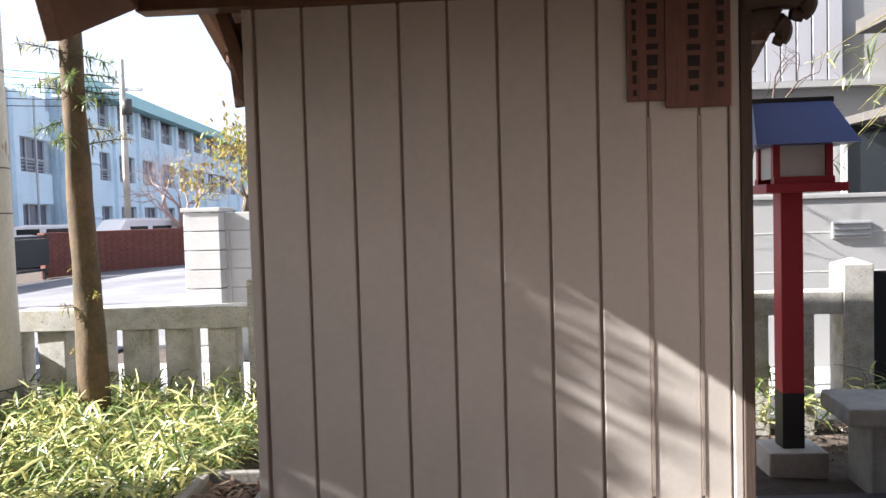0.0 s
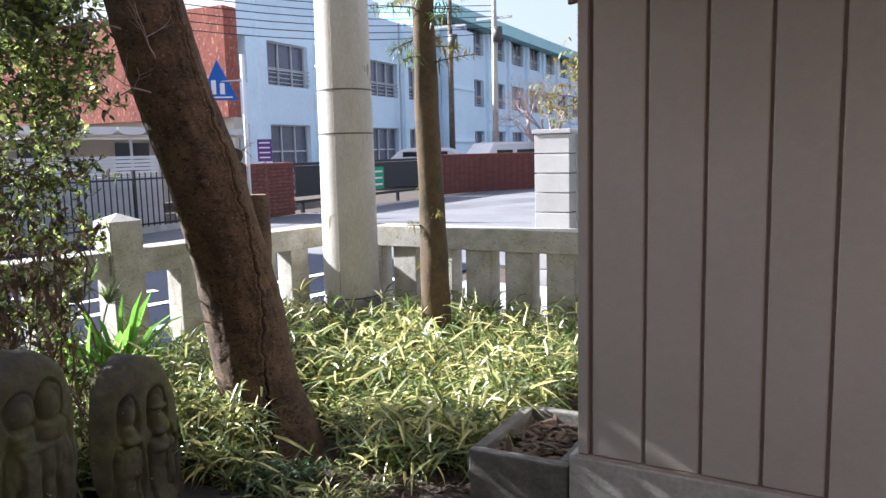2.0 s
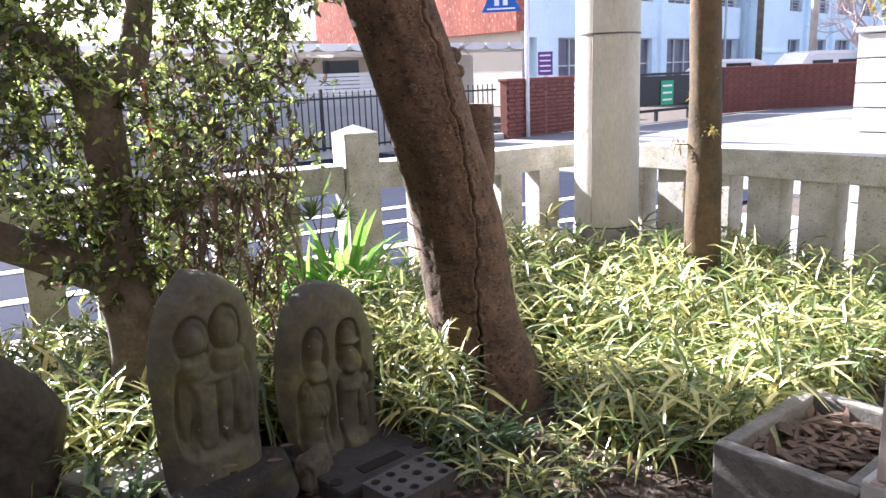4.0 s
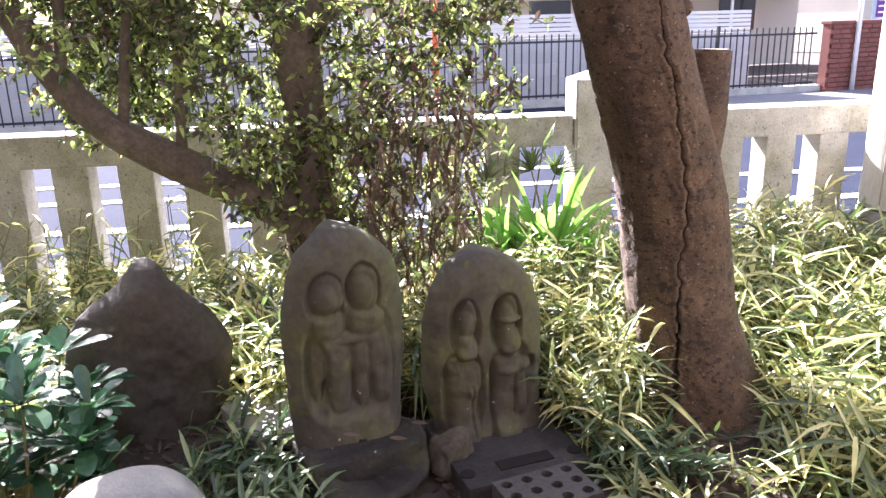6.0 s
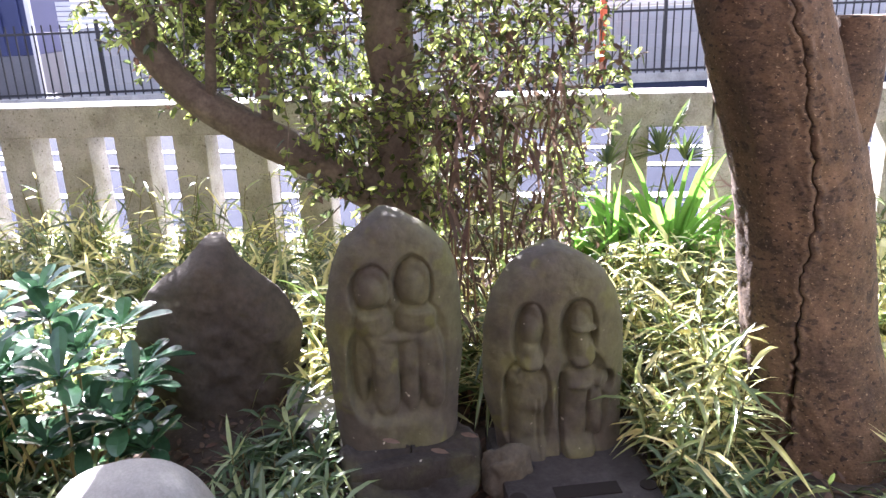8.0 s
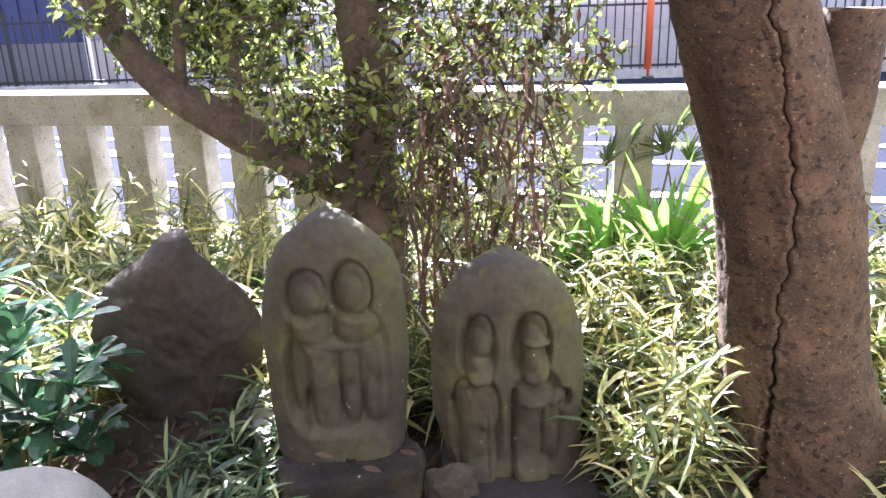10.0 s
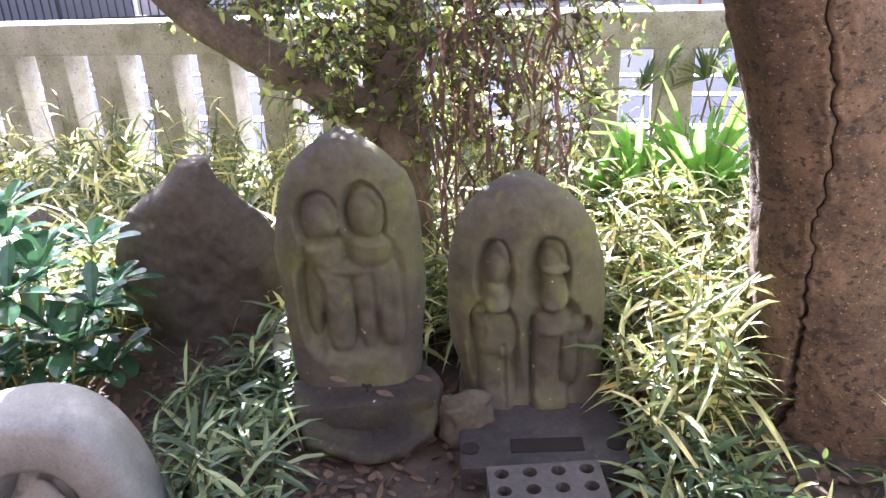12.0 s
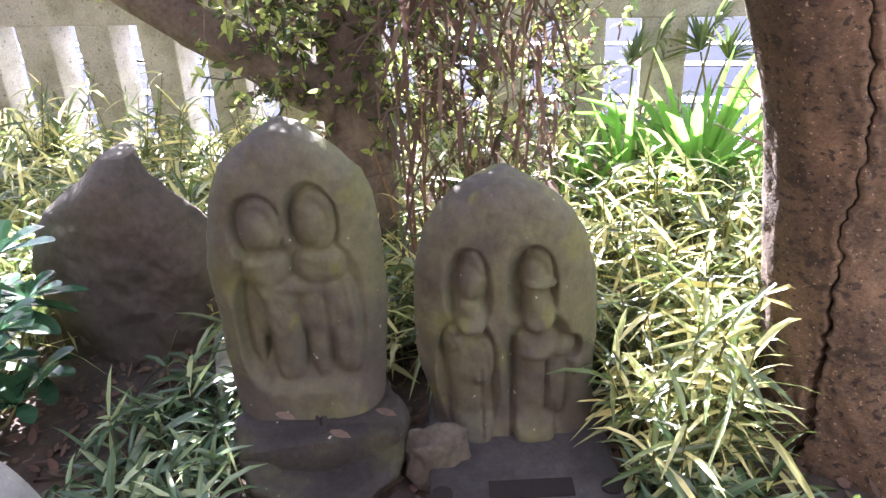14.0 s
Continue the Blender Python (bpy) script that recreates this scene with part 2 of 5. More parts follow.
M_PALM = material("fan palm leaf", (0.095, 0.15, 0.05), 0.5, spread=0.2, bump=0, second=(0.16, 0.20, 0.06), second_soft=0.4, per_piece=0.3, leaf=0.35)
M_YELLOW_LEAF = material("yellowing leaf", (0.30, 0.20, 0.045), 0.6, spread=0.2, bump=0, second=(0.16, 0.19, 0.05), second_soft=0.4, per_piece=0.35, leaf=0.45)
M_TWIG = material("pale bare twigs", (0.33, 0.25, 0.23), 0.9, bump=0.2)
M_SHEATH = material("reddish dry stem", (0.22, 0.13, 0.08), 0.85, spread=0.3, bump=0.4)


# ---- builders ----
def link_mesh(name, bm, mat, parent=None, label="", smooth=False):
    me = bpy.data.meshes.new(name)
    bmesh.ops.recalc_face_normals(bm, faces=bm.faces[:])
    if smooth:
        for f in bm.faces:
            f.smooth = True
    bm.to_mesh(me)
    bm.free()
    me.materials.append(mat)
    ob = new(name, me)
    if parent is not None:
        ob.parent = parent
    if label:
        ob["label"] = label
    return ob


def part(name, bm, mat, parent, label="", smooth=False):
    return link_mesh(name, bm, mat, parent, label, smooth)


def thing(name, label, category, at=(0, 0, 0), turn=0.0, group="", kind=""):
    ob = new(name)
    ob.matrix_world = pose(*at, 0, 0, turn)
    ob.empty_display_size = 0.1
    return tagged(ob, label, category, group, kind)


def box(bm, centre, size, bevel=0.0, m=None):
    made = bmesh.ops.create_cube(bm, size=1.0)["verts"]
    bmesh.ops.scale(bm, vec=size, verts=made)
    if bevel:
        edges = list({e for v in made for e in v.link_edges})
        made = bmesh.ops.bevel(bm, geom=edges, offset=bevel, segments=2, affect="EDGES", profile=0.6)["verts"]
    bmesh.ops.translate(bm, vec=centre, verts=made)
    if m is not None:
        bmesh.ops.transform(bm, matrix=m, verts=made)
    return made


def box_mesh(centre, size, bevel=0.0, m=None):
    bm = bmesh.new()
    box(bm, centre, size, bevel, m)
    return bm


def tube(bm, points, radii, sides=10, rough=0.0, seed=0.0, cap=True):
    """A tapered tube through points."""
    pts = [Vector(p) for p in points]
    rings = []
    for i, p in enumerate(pts):
        way = (pts[min(i + 1, len(pts) - 1)] - pts[max(i - 1, 0)]).normalized()
        side = way.cross(Vector((0.31, 0.95, 0.05))).normalized()
        if abs(way.z) < 0.5:
            side = way.cross(Vector((0, 0, 1))).normalized()
        other = way.cross(side)
        ring = []
        for k in range(sides):
            a = 2 * math.pi * k / sides
            r = radii[i]
            if rough:
                r *= 1 + rough * noise.noise((p.x * 3 + math.cos(a) * 1.3 + seed, p.y * 3 + math.sin(a) * 1.3, p.z * 4 + seed))
            ring.append(bm.verts.new(p + side * (r * math.cos(a)) + other * (r * math.sin(a))))
        rings.append(ring)
    for r0, r1 in zip(rings, rings[1:]):
        for k in range(sides):
            bm.faces.new((r0[k], r0[(k + 1) % sides], r1[(k + 1) % sides], r1[k]))
    if cap:
        bm.faces.new(rings[0][::-1])
        bm.faces.new(rings[-1])


def tube_mesh(points, radii, sides=10, rough=0.0, seed=0.0):
    bm = bmesh.new()
    tube(bm, points, radii, sides, rough, seed)
    return bm


def smooth_line(points, radii, steps):
    """Catmull-Rom through points and radii."""
    pts = [Vector((*p, r)) for p, r in zip(points, radii)]
    out = []
    for i in range(len(pts) - 1):
        a, b, c, d = pts[max(i - 1, 0)], pts[i], pts[i + 1], pts[min(i + 2, len(pts) - 1)]
        for k in range(steps):
            t = k / steps
            out.append(0.5 * (2 * b + (c - a) * t + (2 * a - 5 * b + 4 * c - d) * t * t + (3 * b - a - 3 * c + d) * t ** 3))
    out.append(pts[-1])
    return [p.xyz for p in out], [p.w for p in out]


def leaf_mesh(name, base, way, length, width, droop, mat, parent=None, roll=None, profile=(0.35, 1.0, 0.8), cup=0.0, along=(0.03, 0.35, 0.7)):
    """Many leaves as one mesh: each a bent blade of a few sections and a tip, folded along its rib where cup is given."""
    n = len(base)
    base, way = np.asarray(base, float), np.asarray(way, float)
    length, width, droop = (np.broadcast_to(np.asarray(v, float), (n,)) for v in (length, width, droop))
    way = way / np.linalg.norm(way, axis=1, keepdims=True)
    side = np.cross(way, (0, 0, 1.0))
    side /= np.maximum(np.linalg.norm(side, axis=1, keepdims=True), 1e-6)
    over = np.cross(side, way)
    if roll is not None:
        c, s = np.cos(roll)[:, None], np.sin(roll)[:, None]
        side, over = side * c + over * s, over * c - side * s
    k = len(profile)
    row = 3 if cup else 2
    verts = np.zeros((n, row * k + 1, 3))
    for i, f in enumerate((*along, 1.0)):
        mid = base + way * (length * f)[:, None]
        mid[:, 2] -= droop * length * f * f
        if i < k:
            w = (width * profile[i] / 2)[:, None]
            lift = over * w * cup * 2
            verts[:, row * i] = mid - side * w + lift
            verts[:, row * i + row - 1] = mid + side * w + lift
            if cup:
                verts[:, row * i + 1] = mid
        else:
            verts[:, row * k] = mid
    at = (np.arange(n) * (row * k + 1))[:, None]
    quads = np.concatenate([at + (row * i + j, row * i + j + 1, row * i + row + j + 1, row * i + row + j) for i in range(k - 1) for j in range(row - 1)])
    tris = np.concatenate([at + (row * (k - 1) + j, row * (k - 1) + j + 1, row * k) for j in range(row - 1)])
    me = bpy.data.meshes.new(name)
    me.from_pydata(verts.reshape(-1, 3).tolist(), [], quads.tolist() + tris.tolist())
    me.materials.append(mat)
    ob = new(name, me)
    if parent is not None:
        ob.parent = parent
    return ob


# ---- ground and street ----
def ground_height(x, y):
    return 0.03 * noise.noise((x * 0.9, y * 0.9, 0.3)) + 0.012 * noise.noise((x * 4, y * 4, 1.7))


def fence_x(y):
    return -4.38 + 0.149 * y


bm = bmesh.new()
GX = sorted(set([-3000, -600, -120, -60, -30] + [-16 + 1.0 * i for i in range(11)] + [-5 + 0.25 * i for i in range(34)] + [6, 10, 20, 60, 300, 3000]))
GY = sorted(set([-3000, -300, -60, -20, -8] + [-4 + 0.25 * i for i in range(40)] + [8, 12, 20, 40, 80, 300, 3000]))
rows = []
for y in GY:
    row = []
    for x in GX:
        inside = fence_x(y) + 0.15 < x < 3.4 and -4 <= y < 5.0
        row.append(bm.verts.new((x, y, ground_height(x, y) if inside else -0.13)))
    rows.append(row)
for r0, r1 in zip(rows, rows[1:]):
    for k in range(len(GX) - 1):
        bm.faces.new((r0[k], r0[k + 1], r1[k + 1], r1[k]))
tagged(link_mesh("ground", bm, M_EARTH, smooth=True), "bare brown earth with litter in the shrine precinct", "ground", kind="structure")


def sheet(name, corners, z, mat, label, category, thick=0.05):
    bm = bmesh.new()
    top = [bm.verts.new((x, y, z)) for x, y in corners]
    low = [bm.verts.new((x, y, z - thick)) for x, y in corners]
    bm.faces.new(top)
    for i in range(len(corners)):
        j = (i + 1) % len(corners)
        bm.faces.new((top[i], low[i], low[j], top[j]))
    return tagged(link_mesh(name, bm, mat), label, category, kind="structure")


sheet("road", [(-12.4, -40), (-4.5, -40), (-4.5, 40), (-12.4, 40)], -0.10, M_ASPHALT, "grey asphalt street beyond the stone fence", "road", 0.02)
sheet("pavement", [(-7.05, -12), (-4.9, -12), (-4.9, -4), (-3.3, 7.7), (-4.0, 7.7)], -0.06, M_PAVING, "pale concrete pavement outside the stone fence", "pavement", 0.1)
sheet("side_pavement", [(-3.4, 5.3), (4.5, 5.3), (4.5, 7.7), (-3.3, 7.7)], -0.063, M_PAVING, "pale concrete side pavement outside the stone fence", "pavement", 0.1)
sheet("forecourt", [(-12.3, 9.0), (30, 9.0), (30, 60), (-12.3, 60)], -0.085, M_STREET, "sunlit pale concrete street corner", "pavement", 0.04)
for x0, wide, y0, y1 in ((-6.28, 0.13, -12, 8.5), (-7.30, 0.12, -12, 8.5), (-8.05, 0.12, -12, 6.0), (-7.66, 0.10, -3.2, -0.4)):
    m = pose(x0 + 0.18 * (y0 + y1) / 2, (y0 + y1) / 2, -0.094, 0, 0, -10.2 if wide > 0.1 else -28)
    tagged(link_mesh("road_marking", box_mesh((0, 0, 0), (wide, (y1 - y0) * 1.015, 0.008), 0, m), M_WHITE_LINE), "worn white painted line on the asphalt", "road marking", "lines on the road", kind="structure")


# ---- stone fence ----
RAIL_TOP, RAIL_H = 0.83, 0.15
fence = thing("stone_fence", "weathered grey stone fence with flat rail and square posts", "fence", kind="structure")


def fence_piece(name, p, q, z0, z1, thick, bevel=0.008):
    """A bar between two ground points p and q, from z0 to z1."""
    a, b = Vector((*p, 0)), Vector((*q, 0))
    long = (b - a).length
    turn = math.atan2(b.y - a.y, b.x - a.x)
    m = Matrix.Translation((a + b) / 2) @ Matrix.Rotation(turn, 4, "Z")
    return part(name, box_mesh((0, 0, (z0 + z1) / 2), (long, thick, z1 - z0), bevel, m), M_FENCE, fence)


def cap_post(x, y, turn, w=0.2, shoulder=1.0, peak=1.045):
    bm = bmesh.new()
    vs = box(bm, (0, 0, (shoulder - 0.1) / 2), (w, w, shoulder + 0.1))
    topface = max(bm.faces, key=lambda f: f.calc_center_median().z)
    tip = bmesh.ops.poke(bm, faces=[topface])["verts"]
    for v in tip:
        v.co.z = peak
    bmesh.ops.bevel(bm, geom=[e for e in bm.edges if e.calc_length() > 0.5], offset=0.008, segments=2, affect="EDGES")
    bmesh.ops.transform(bm, matrix=pose(x, y, 0, 0, 0, turn), verts=bm.verts[:])
    return part("cap_post", bm, M_FENCE, fence, "square post with a low pyramid top")


S1 = math.degrees(math.atan2(1, 0.149))
CORNER = (-3.66, 5.07)
NORTH = lambda x: 5.07 + 0.025 * (x + 3.66)
cap_post(fence_x(3.33) - 0.05, 3.33, S1)
cap_post(*CORNER, 4)
cap_post(-1.57, NORTH(-1.57), 1.4)
cap_post(2.36, NORTH(2.36), 1.4)
for y0, y1 in ((-3.6, -0.6), (-0.6, 3.23), (3.43, 4.97)):
    fence_piece("rail", (fence_x(y0) - 0.07, y0 + 0.003), (fence_x(y1) - 0.07, y1 - 0.003), RAIL_TOP - RAIL_H, RAIL_TOP, 0.19)
for x0, x1 in ((-3.56, -1.67), (-1.47, 2.26)):
    fence_piece("rail", (x0, NORTH(x0)), (x1, NORTH(x1)), RAIL_TOP - RAIL_H, RAIL_TOP, 0.19)
for k in range(-13, 16):
    y = 0.27 + 0.29 * k
    if abs(y - 3.33) > 0.2 and y < 4.9:
        c, h = fence_x(y) - 0.055, 0.080
        fence_piece("post", (c - 0.149 * h, y - h), (c + 0.149 * h, y + h), -0.15, RAIL_TOP - RAIL_H + 0.004, 0.155)
for k in range(-1, 20):
    x = -3.04 + 0.296 * k
    if abs(x + 1.57) > 0.2 and x < 2.2:
        fence_piece("post", (x - 0.098, NORTH(x)), (x + 0.098, NORTH(x)), -0.15, RAIL_TOP - RAIL_H + 0.004, 0.14)


# ---- hut ----
hut = thing("shrine_hut", "small hut with pale vertical board siding on a concrete base", "hut")
WY, X0, X1, Z0, Z1, HY = 2.96, -0.951, 0.965, 0.278, 2.32, 3.95
part("foundation", box_mesh(((X0 + X1) / 2, (WY + HY) / 2 - 0.01, 0.09), (X1 - X0 + 0.06, HY - WY + 0.06, 0.37), 0.01), M_CONCRETE, hut, "grey concrete footing")
part("core", box_mesh(((X0 + X1) / 2, (WY + HY) / 2 - 0.001, (Z0 + Z1) / 2), (X1 - X0 - 0.02, HY - WY, Z1 - Z0)), M_SEAM, hut)
PITCH, G0 = 0.1878, -0.908
edges = [G0 + PITCH * k for k in range(10)] + [0.893]
for a, b in zip(edges, edges[1:]):
    bm = box_mesh(((a + b) / 2, WY - 0.002, (Z0 + Z1) / 2), (b - a - 0.012, 0.022, Z1 - Z0), 0.005)
    part("siding_board", bm, M_BOARD, hut)
part("corner_trim", box_mesh(((X0 + G0) / 2 - 0.005, WY - 0.004, (Z0 + Z1) / 2), (G0 - X0 - 0.006, 0.034, Z1 - Z0), 0.004), M_BOARD, hut)
part("side_trim", box_mesh((0.912, WY - 0.006, (Z0 + Z1) / 2), (0.032, 0.04, Z1 - Z0), 0.004), M_BOARD, hut)
part("corner_post", box_mesh((0.95, WY - 0.004, 1.2), (0.04, 0.07, 2.3), 0.004), M_TRIM_DARK, hut, "dark timber corner post")
part("drip_strip", box_mesh(((X0 + X1) / 2, WY - 0.012, Z0 - 0.012), (X1 - X0 + 0.02, 0.05, 0.02), 0.003), M_SEAM, hut)
for k in range(5):
    part("siding_board", box_mesh((X0 - 0.004, WY + 0.12 + 0.1878 * k, (Z0 + Z1) / 2), (0.022, 0.179, Z1 - Z0), 0.004), M_BOARD, hut)


def beam(name, p, q, w, h, mat, label=""):
    a, b = Vector(p), Vector(q)
    m = Matrix.Translation((a + b) / 2) @ (b - a).to_track_quat("X", "Z").to_matrix().to_4x4()
    return part(name, box_mesh((0, 0, 0), ((b - a).length, w, h), 0.004, m), mat, hut, label)


# roof: ridge along x, eave towards the path, verge boards at both ends, a purlin carried on braces
EY, EZ, RY, RZ, VX = 2.30, 2.15, 3.45, 2.656, 1.37
MX = (X0 + X1) / 2
for s in (-1, 1):
    far = RY + s * (RY - EY)
    beam("roof_slope", (MX, far, EZ + 0.10), (MX, RY, RZ + 0.10), 2 * VX, 0.05, M_DARK_ROOF, "dark roof sheeting")
    beam("soffit", (MX, far, EZ + 0.05), (MX, RY, RZ + 0.05), 2 * VX - 0.1, 0.03, M_TIMBER, "brown boarded soffit")
    for x in (MX - VX, MX + VX):
        beam("verge_board", (x, far, EZ - 0.07), (x, RY, RZ - 0.06), 0.05, 0.22, M_TIMBER)
for y in (WY - 0.02, HY):
    beam("wall_purlin", (MX - 1.36, y, 2.27), (MX + 1.36, y, 2.27), 0.09, 0.11, M_TIMBER)
beam("knee_brace", (X0 + 0.025, WY + 0.06, 1.83), (X0 - 0.10, WY + 0.06, 2.23), 0.06, 0.05, M_TIMBER, "orange-brown diagonal brace")
beam("brace_board", (X0 - 0.03, WY + 0.09, 1.86), (X0 - 0.06, WY + 0.09, 2.19), 0.02, 0.09, M_TIMBER)
beam("gable_board", (X0, WY + 0.03, 2.36), (X1, WY + 0.03, 2.36), 0.03, 0.12, M_TRIM_DARK)
for z, reach, thick in ((2.17, 0.21, 0.058), (2.075, 0.13, 0.046)):
    line, rad = smooth_line([(X1 - 0.03, WY, z), (X1 + reach * 0.55, WY, z + 0.02), (X1 + reach, WY, z - 0.01), (X1 + reach * 0.98, WY, z - 0.06), (X1 + reach * 0.75, WY, z - 0.055)], [thick, thick, thick * 0.8, thick * 0.5, thick * 0.35], 5)
    part("carved_nosing", tube_mesh(line, rad, 14, 0.3, z), M_TRIM_DARK, hut, "dark carved beam end", smooth=True)


# plaques on the siding, faded writing as plain bars
for x0, x1, z0, z1, lines in ((0.515, 0.672, 1.805, 2.30, ((0.20, 0.022, 0.0), (0.62, 0.05, 0.02))), (0.655, 0.893, 1.775, 2.31, ((0.45, 0.055, 0.04), (0.86, 0.035, 0.05)))):
    pl = thing("wooden_plaque", "faded reddish wooden plaque with unreadable dark writing on the siding", "plaque", (x0, WY - 0.024 - (0.008 if x0 > 0.6 else 0), z0), 0, "plaques on the hut")
    w = x1 - x0
    part("board", box_mesh((w / 2, 0, (z1 - z0) / 2), (w, 0.016, z1 - z0), 0.004), M_PLAQUE, pl)
    for fx, bw, low in lines:
        for k in range(9):
            tall, thin = 0.022 + 0.018 * ((k * 7) % 3) / 2, bw * (0.6 + 0.3 * ((k * 5) % 4) / 3)
            part("text_bar", box_mesh((w * fx + 0.004 * ((k * 3) % 3 - 1), -0.0095, low + 0.03 + 0.05 * k), (thin, 0.003, tall), 0.001), M_INK, pl)
for x in (G0 + PITCH * 8, G0 + PITCH * 9):
    part("seam_tape", box_mesh((x, WY - 0.0145, 1.02), (0.012, 0.003, 1.45)), M_SEAM, hut)


# ---- carved stones ----
def bump_at(u, v, cu, cv, ru, rv, h, power=2.0):
    d = abs((u - cu) / ru) ** power + abs((v - cv) / rv) ** power
    return h * math.sqrt(max(0.0, 1 - d))


def near_line(u, v, u0, v0, u1, v1):
    """Distance from a point of the face to a chiselled line."""
    du, dv = u1 - u0, v1 - v0
    k = min(1.0, max(0.0, ((u - u0) * du + (v - v0) * dv) / (du * du + dv * dv)))
    return math.hypot(u - u0 - k * du, v - v0 - k * dv)


def upright_stone(name, at, turn, height, thick, left, right, mat, label, hollows=(), forms=(), lines=(), foot=0.0, rocky=False, rag_by=0.02):
    """An upright stone between two uneven edges, given as heights and offsets. Its face may carry hollows, plain rounded forms in them and
    chiselled lines. Local: face towards +x, width along y."""
    NU, NV = 100, 136
    bm = bmesh.new()

    def depth(u, v):
        d = 0.0
        for cu, cv, ru, rv, deep, power in hollows:
            r = abs((u - cu) / ru) ** power + abs((v - cv) / rv) ** power
            d = min(d, -deep * min(1.0, 1.5 * max(0.0, 1 - r)))
        ground = d
        for cu, cv, ru, rv, h, power in forms:
            h = bump_at(u, v, cu, cv, ru, rv, h, power)
            if h > 0:
                d = max(d, ground + h)
        for u0, v0, u1, v1, w, deep in lines:
            d -= deep * math.exp(-(near_line(u, v, u0, v0, u1, v1) / w) ** 2)
        return d

    front, back = [], []
    for j in range(NV + 1):
        t = 1 - (1 - j / NV) ** 1.6
        z = t * height
        rag = rag_by * (noise.noise((t * 6 + at[1] * 7, 1.0, at[0])) + 0.5 * noise.noise((t * 19 + at[1] * 7, 5.0, at[0])))
        rag2 = rag_by * (noise.noise((t * 6 + at[1] * 7, 9.0, at[0])) + 0.5 * noise.noise((t * 19 + at[1] * 7, 3.0, at[0])))
        u0, u1 = float(np.interp(z, *left)) * (1 + rag), float(np.interp(z, *right)) * (1 + rag2)
        rf, rb = [], []
        for i in range(NU + 1):
            s = -1 + 2 * i / NU
            s = math.copysign(1 - (1 - abs(s)) ** 1.15, s)
            u = u0 + (u1 - u0) * (s + 1) / 2
            edge = 1 - abs(s) ** (3 if rocky else 5)
            topedge = 1 - max(0.0, (t - 0.85) / 0.15) ** 3
            x = thick * (0.5 * edge * (0.4 + 0.6 * topedge)) + depth(u, z) * min(1.0, edge * 1.5)
            if rocky:
                x += 0.035 * noise.noise((u * 5, z * 5, at[1])) + 0.013 * noise.noise((u * 11, z * 11, at[1])) + 0.006 * noise.noise((u * 30, z * 30, at[1]))
            else:
                x += 0.007 * noise.noise((u * 14, z * 14, at[1])) + 0.003 * noise.noise((u * 32, z * 26, at[1] + 5))
            x += 0.0014 * noise.noise((u * 60, z * 60, at[1]))
            x += foot * max(0.0, 1 - t / 0.2)
            xb = -thick * 0.5 * edge + 0.02 * noise.noise((u * 9, z * 9, 4.4))
            zz = z + (0.006 * noise.noise((u * 22, 3.0, at[1])) * t if t > 0.8 else 0.0)
            rf.append(bm.verts.new((x, u, zz)))
            rb.append(bm.verts.new((min(xb, x - 0.004), u, zz)))
        front.append(rf)
        back.append(rb)
    for g in (front, back):
        for r0, r1 in zip(g, g[1:]):
            for i in range(NU):
                bm.faces.new((r0[i], r0[i + 1], r1[i + 1], r1[i]))
    for i in range(NU):
        bm.faces.new((front[0][i], front[0][i + 1], back[0][i + 1], back[0][i]))
        bm.faces.new((front[-1][i], front[-1][i + 1], back[-1][i + 1], back[-1][i]))
    for j in range(NV):
        for i in (0, NU):
            bm.faces.new((front[j][i], front[j + 1][i], back[j + 1][i], back[j][i]))
    ob = link_mesh(name, bm, mat, smooth=True)
    ob.matrix_world = pose(*at, 0, 0, turn)
    return tagged(ob, label, "rock") if rocky else tagged(ob, label, "stone carving", "carved stones")


def lump(name, at, size, turn, mat, label, category, seed, rough=0.25, cuts=4, power=0.75, top=None, lift=0.0):
    """A boulder: a squared sphere with noise at two scales."""
    bm = bmesh.new()
    bmesh.ops.create_icosphere(bm, subdivisions=cuts, radius=1.0)
    for v in bm.verts:
        p = v.co.copy()
        q = Vector([math.copysign(abs(c) ** power, c) for c in p])
        k = 1 + rough * noise.noise(p * 1.4 + Vector((seed, 0, 0))) + rough * 0.35 * noise.noise(p * 4 + Vector((0, seed, 0))) + rough * 0.1 * noise.noise(p * 12 + Vector((0, seed, 0)))
        q *= k
        if top and q.z > 0:
            q.y *= 1 - top * min(1.0, q.z) ** 2.2
            q.x *= 1 - 0.4 * top * min(1.0, q.z)
        v.co = Vector((q.x * size[0], q.y * size[1], q.z * size[2] + lift))
    ob = link_mesh(name, bm, mat, smooth=True)
    ob.matrix_world = pose(*at, 0, 0, turn)
    return tagged(ob, label, category)


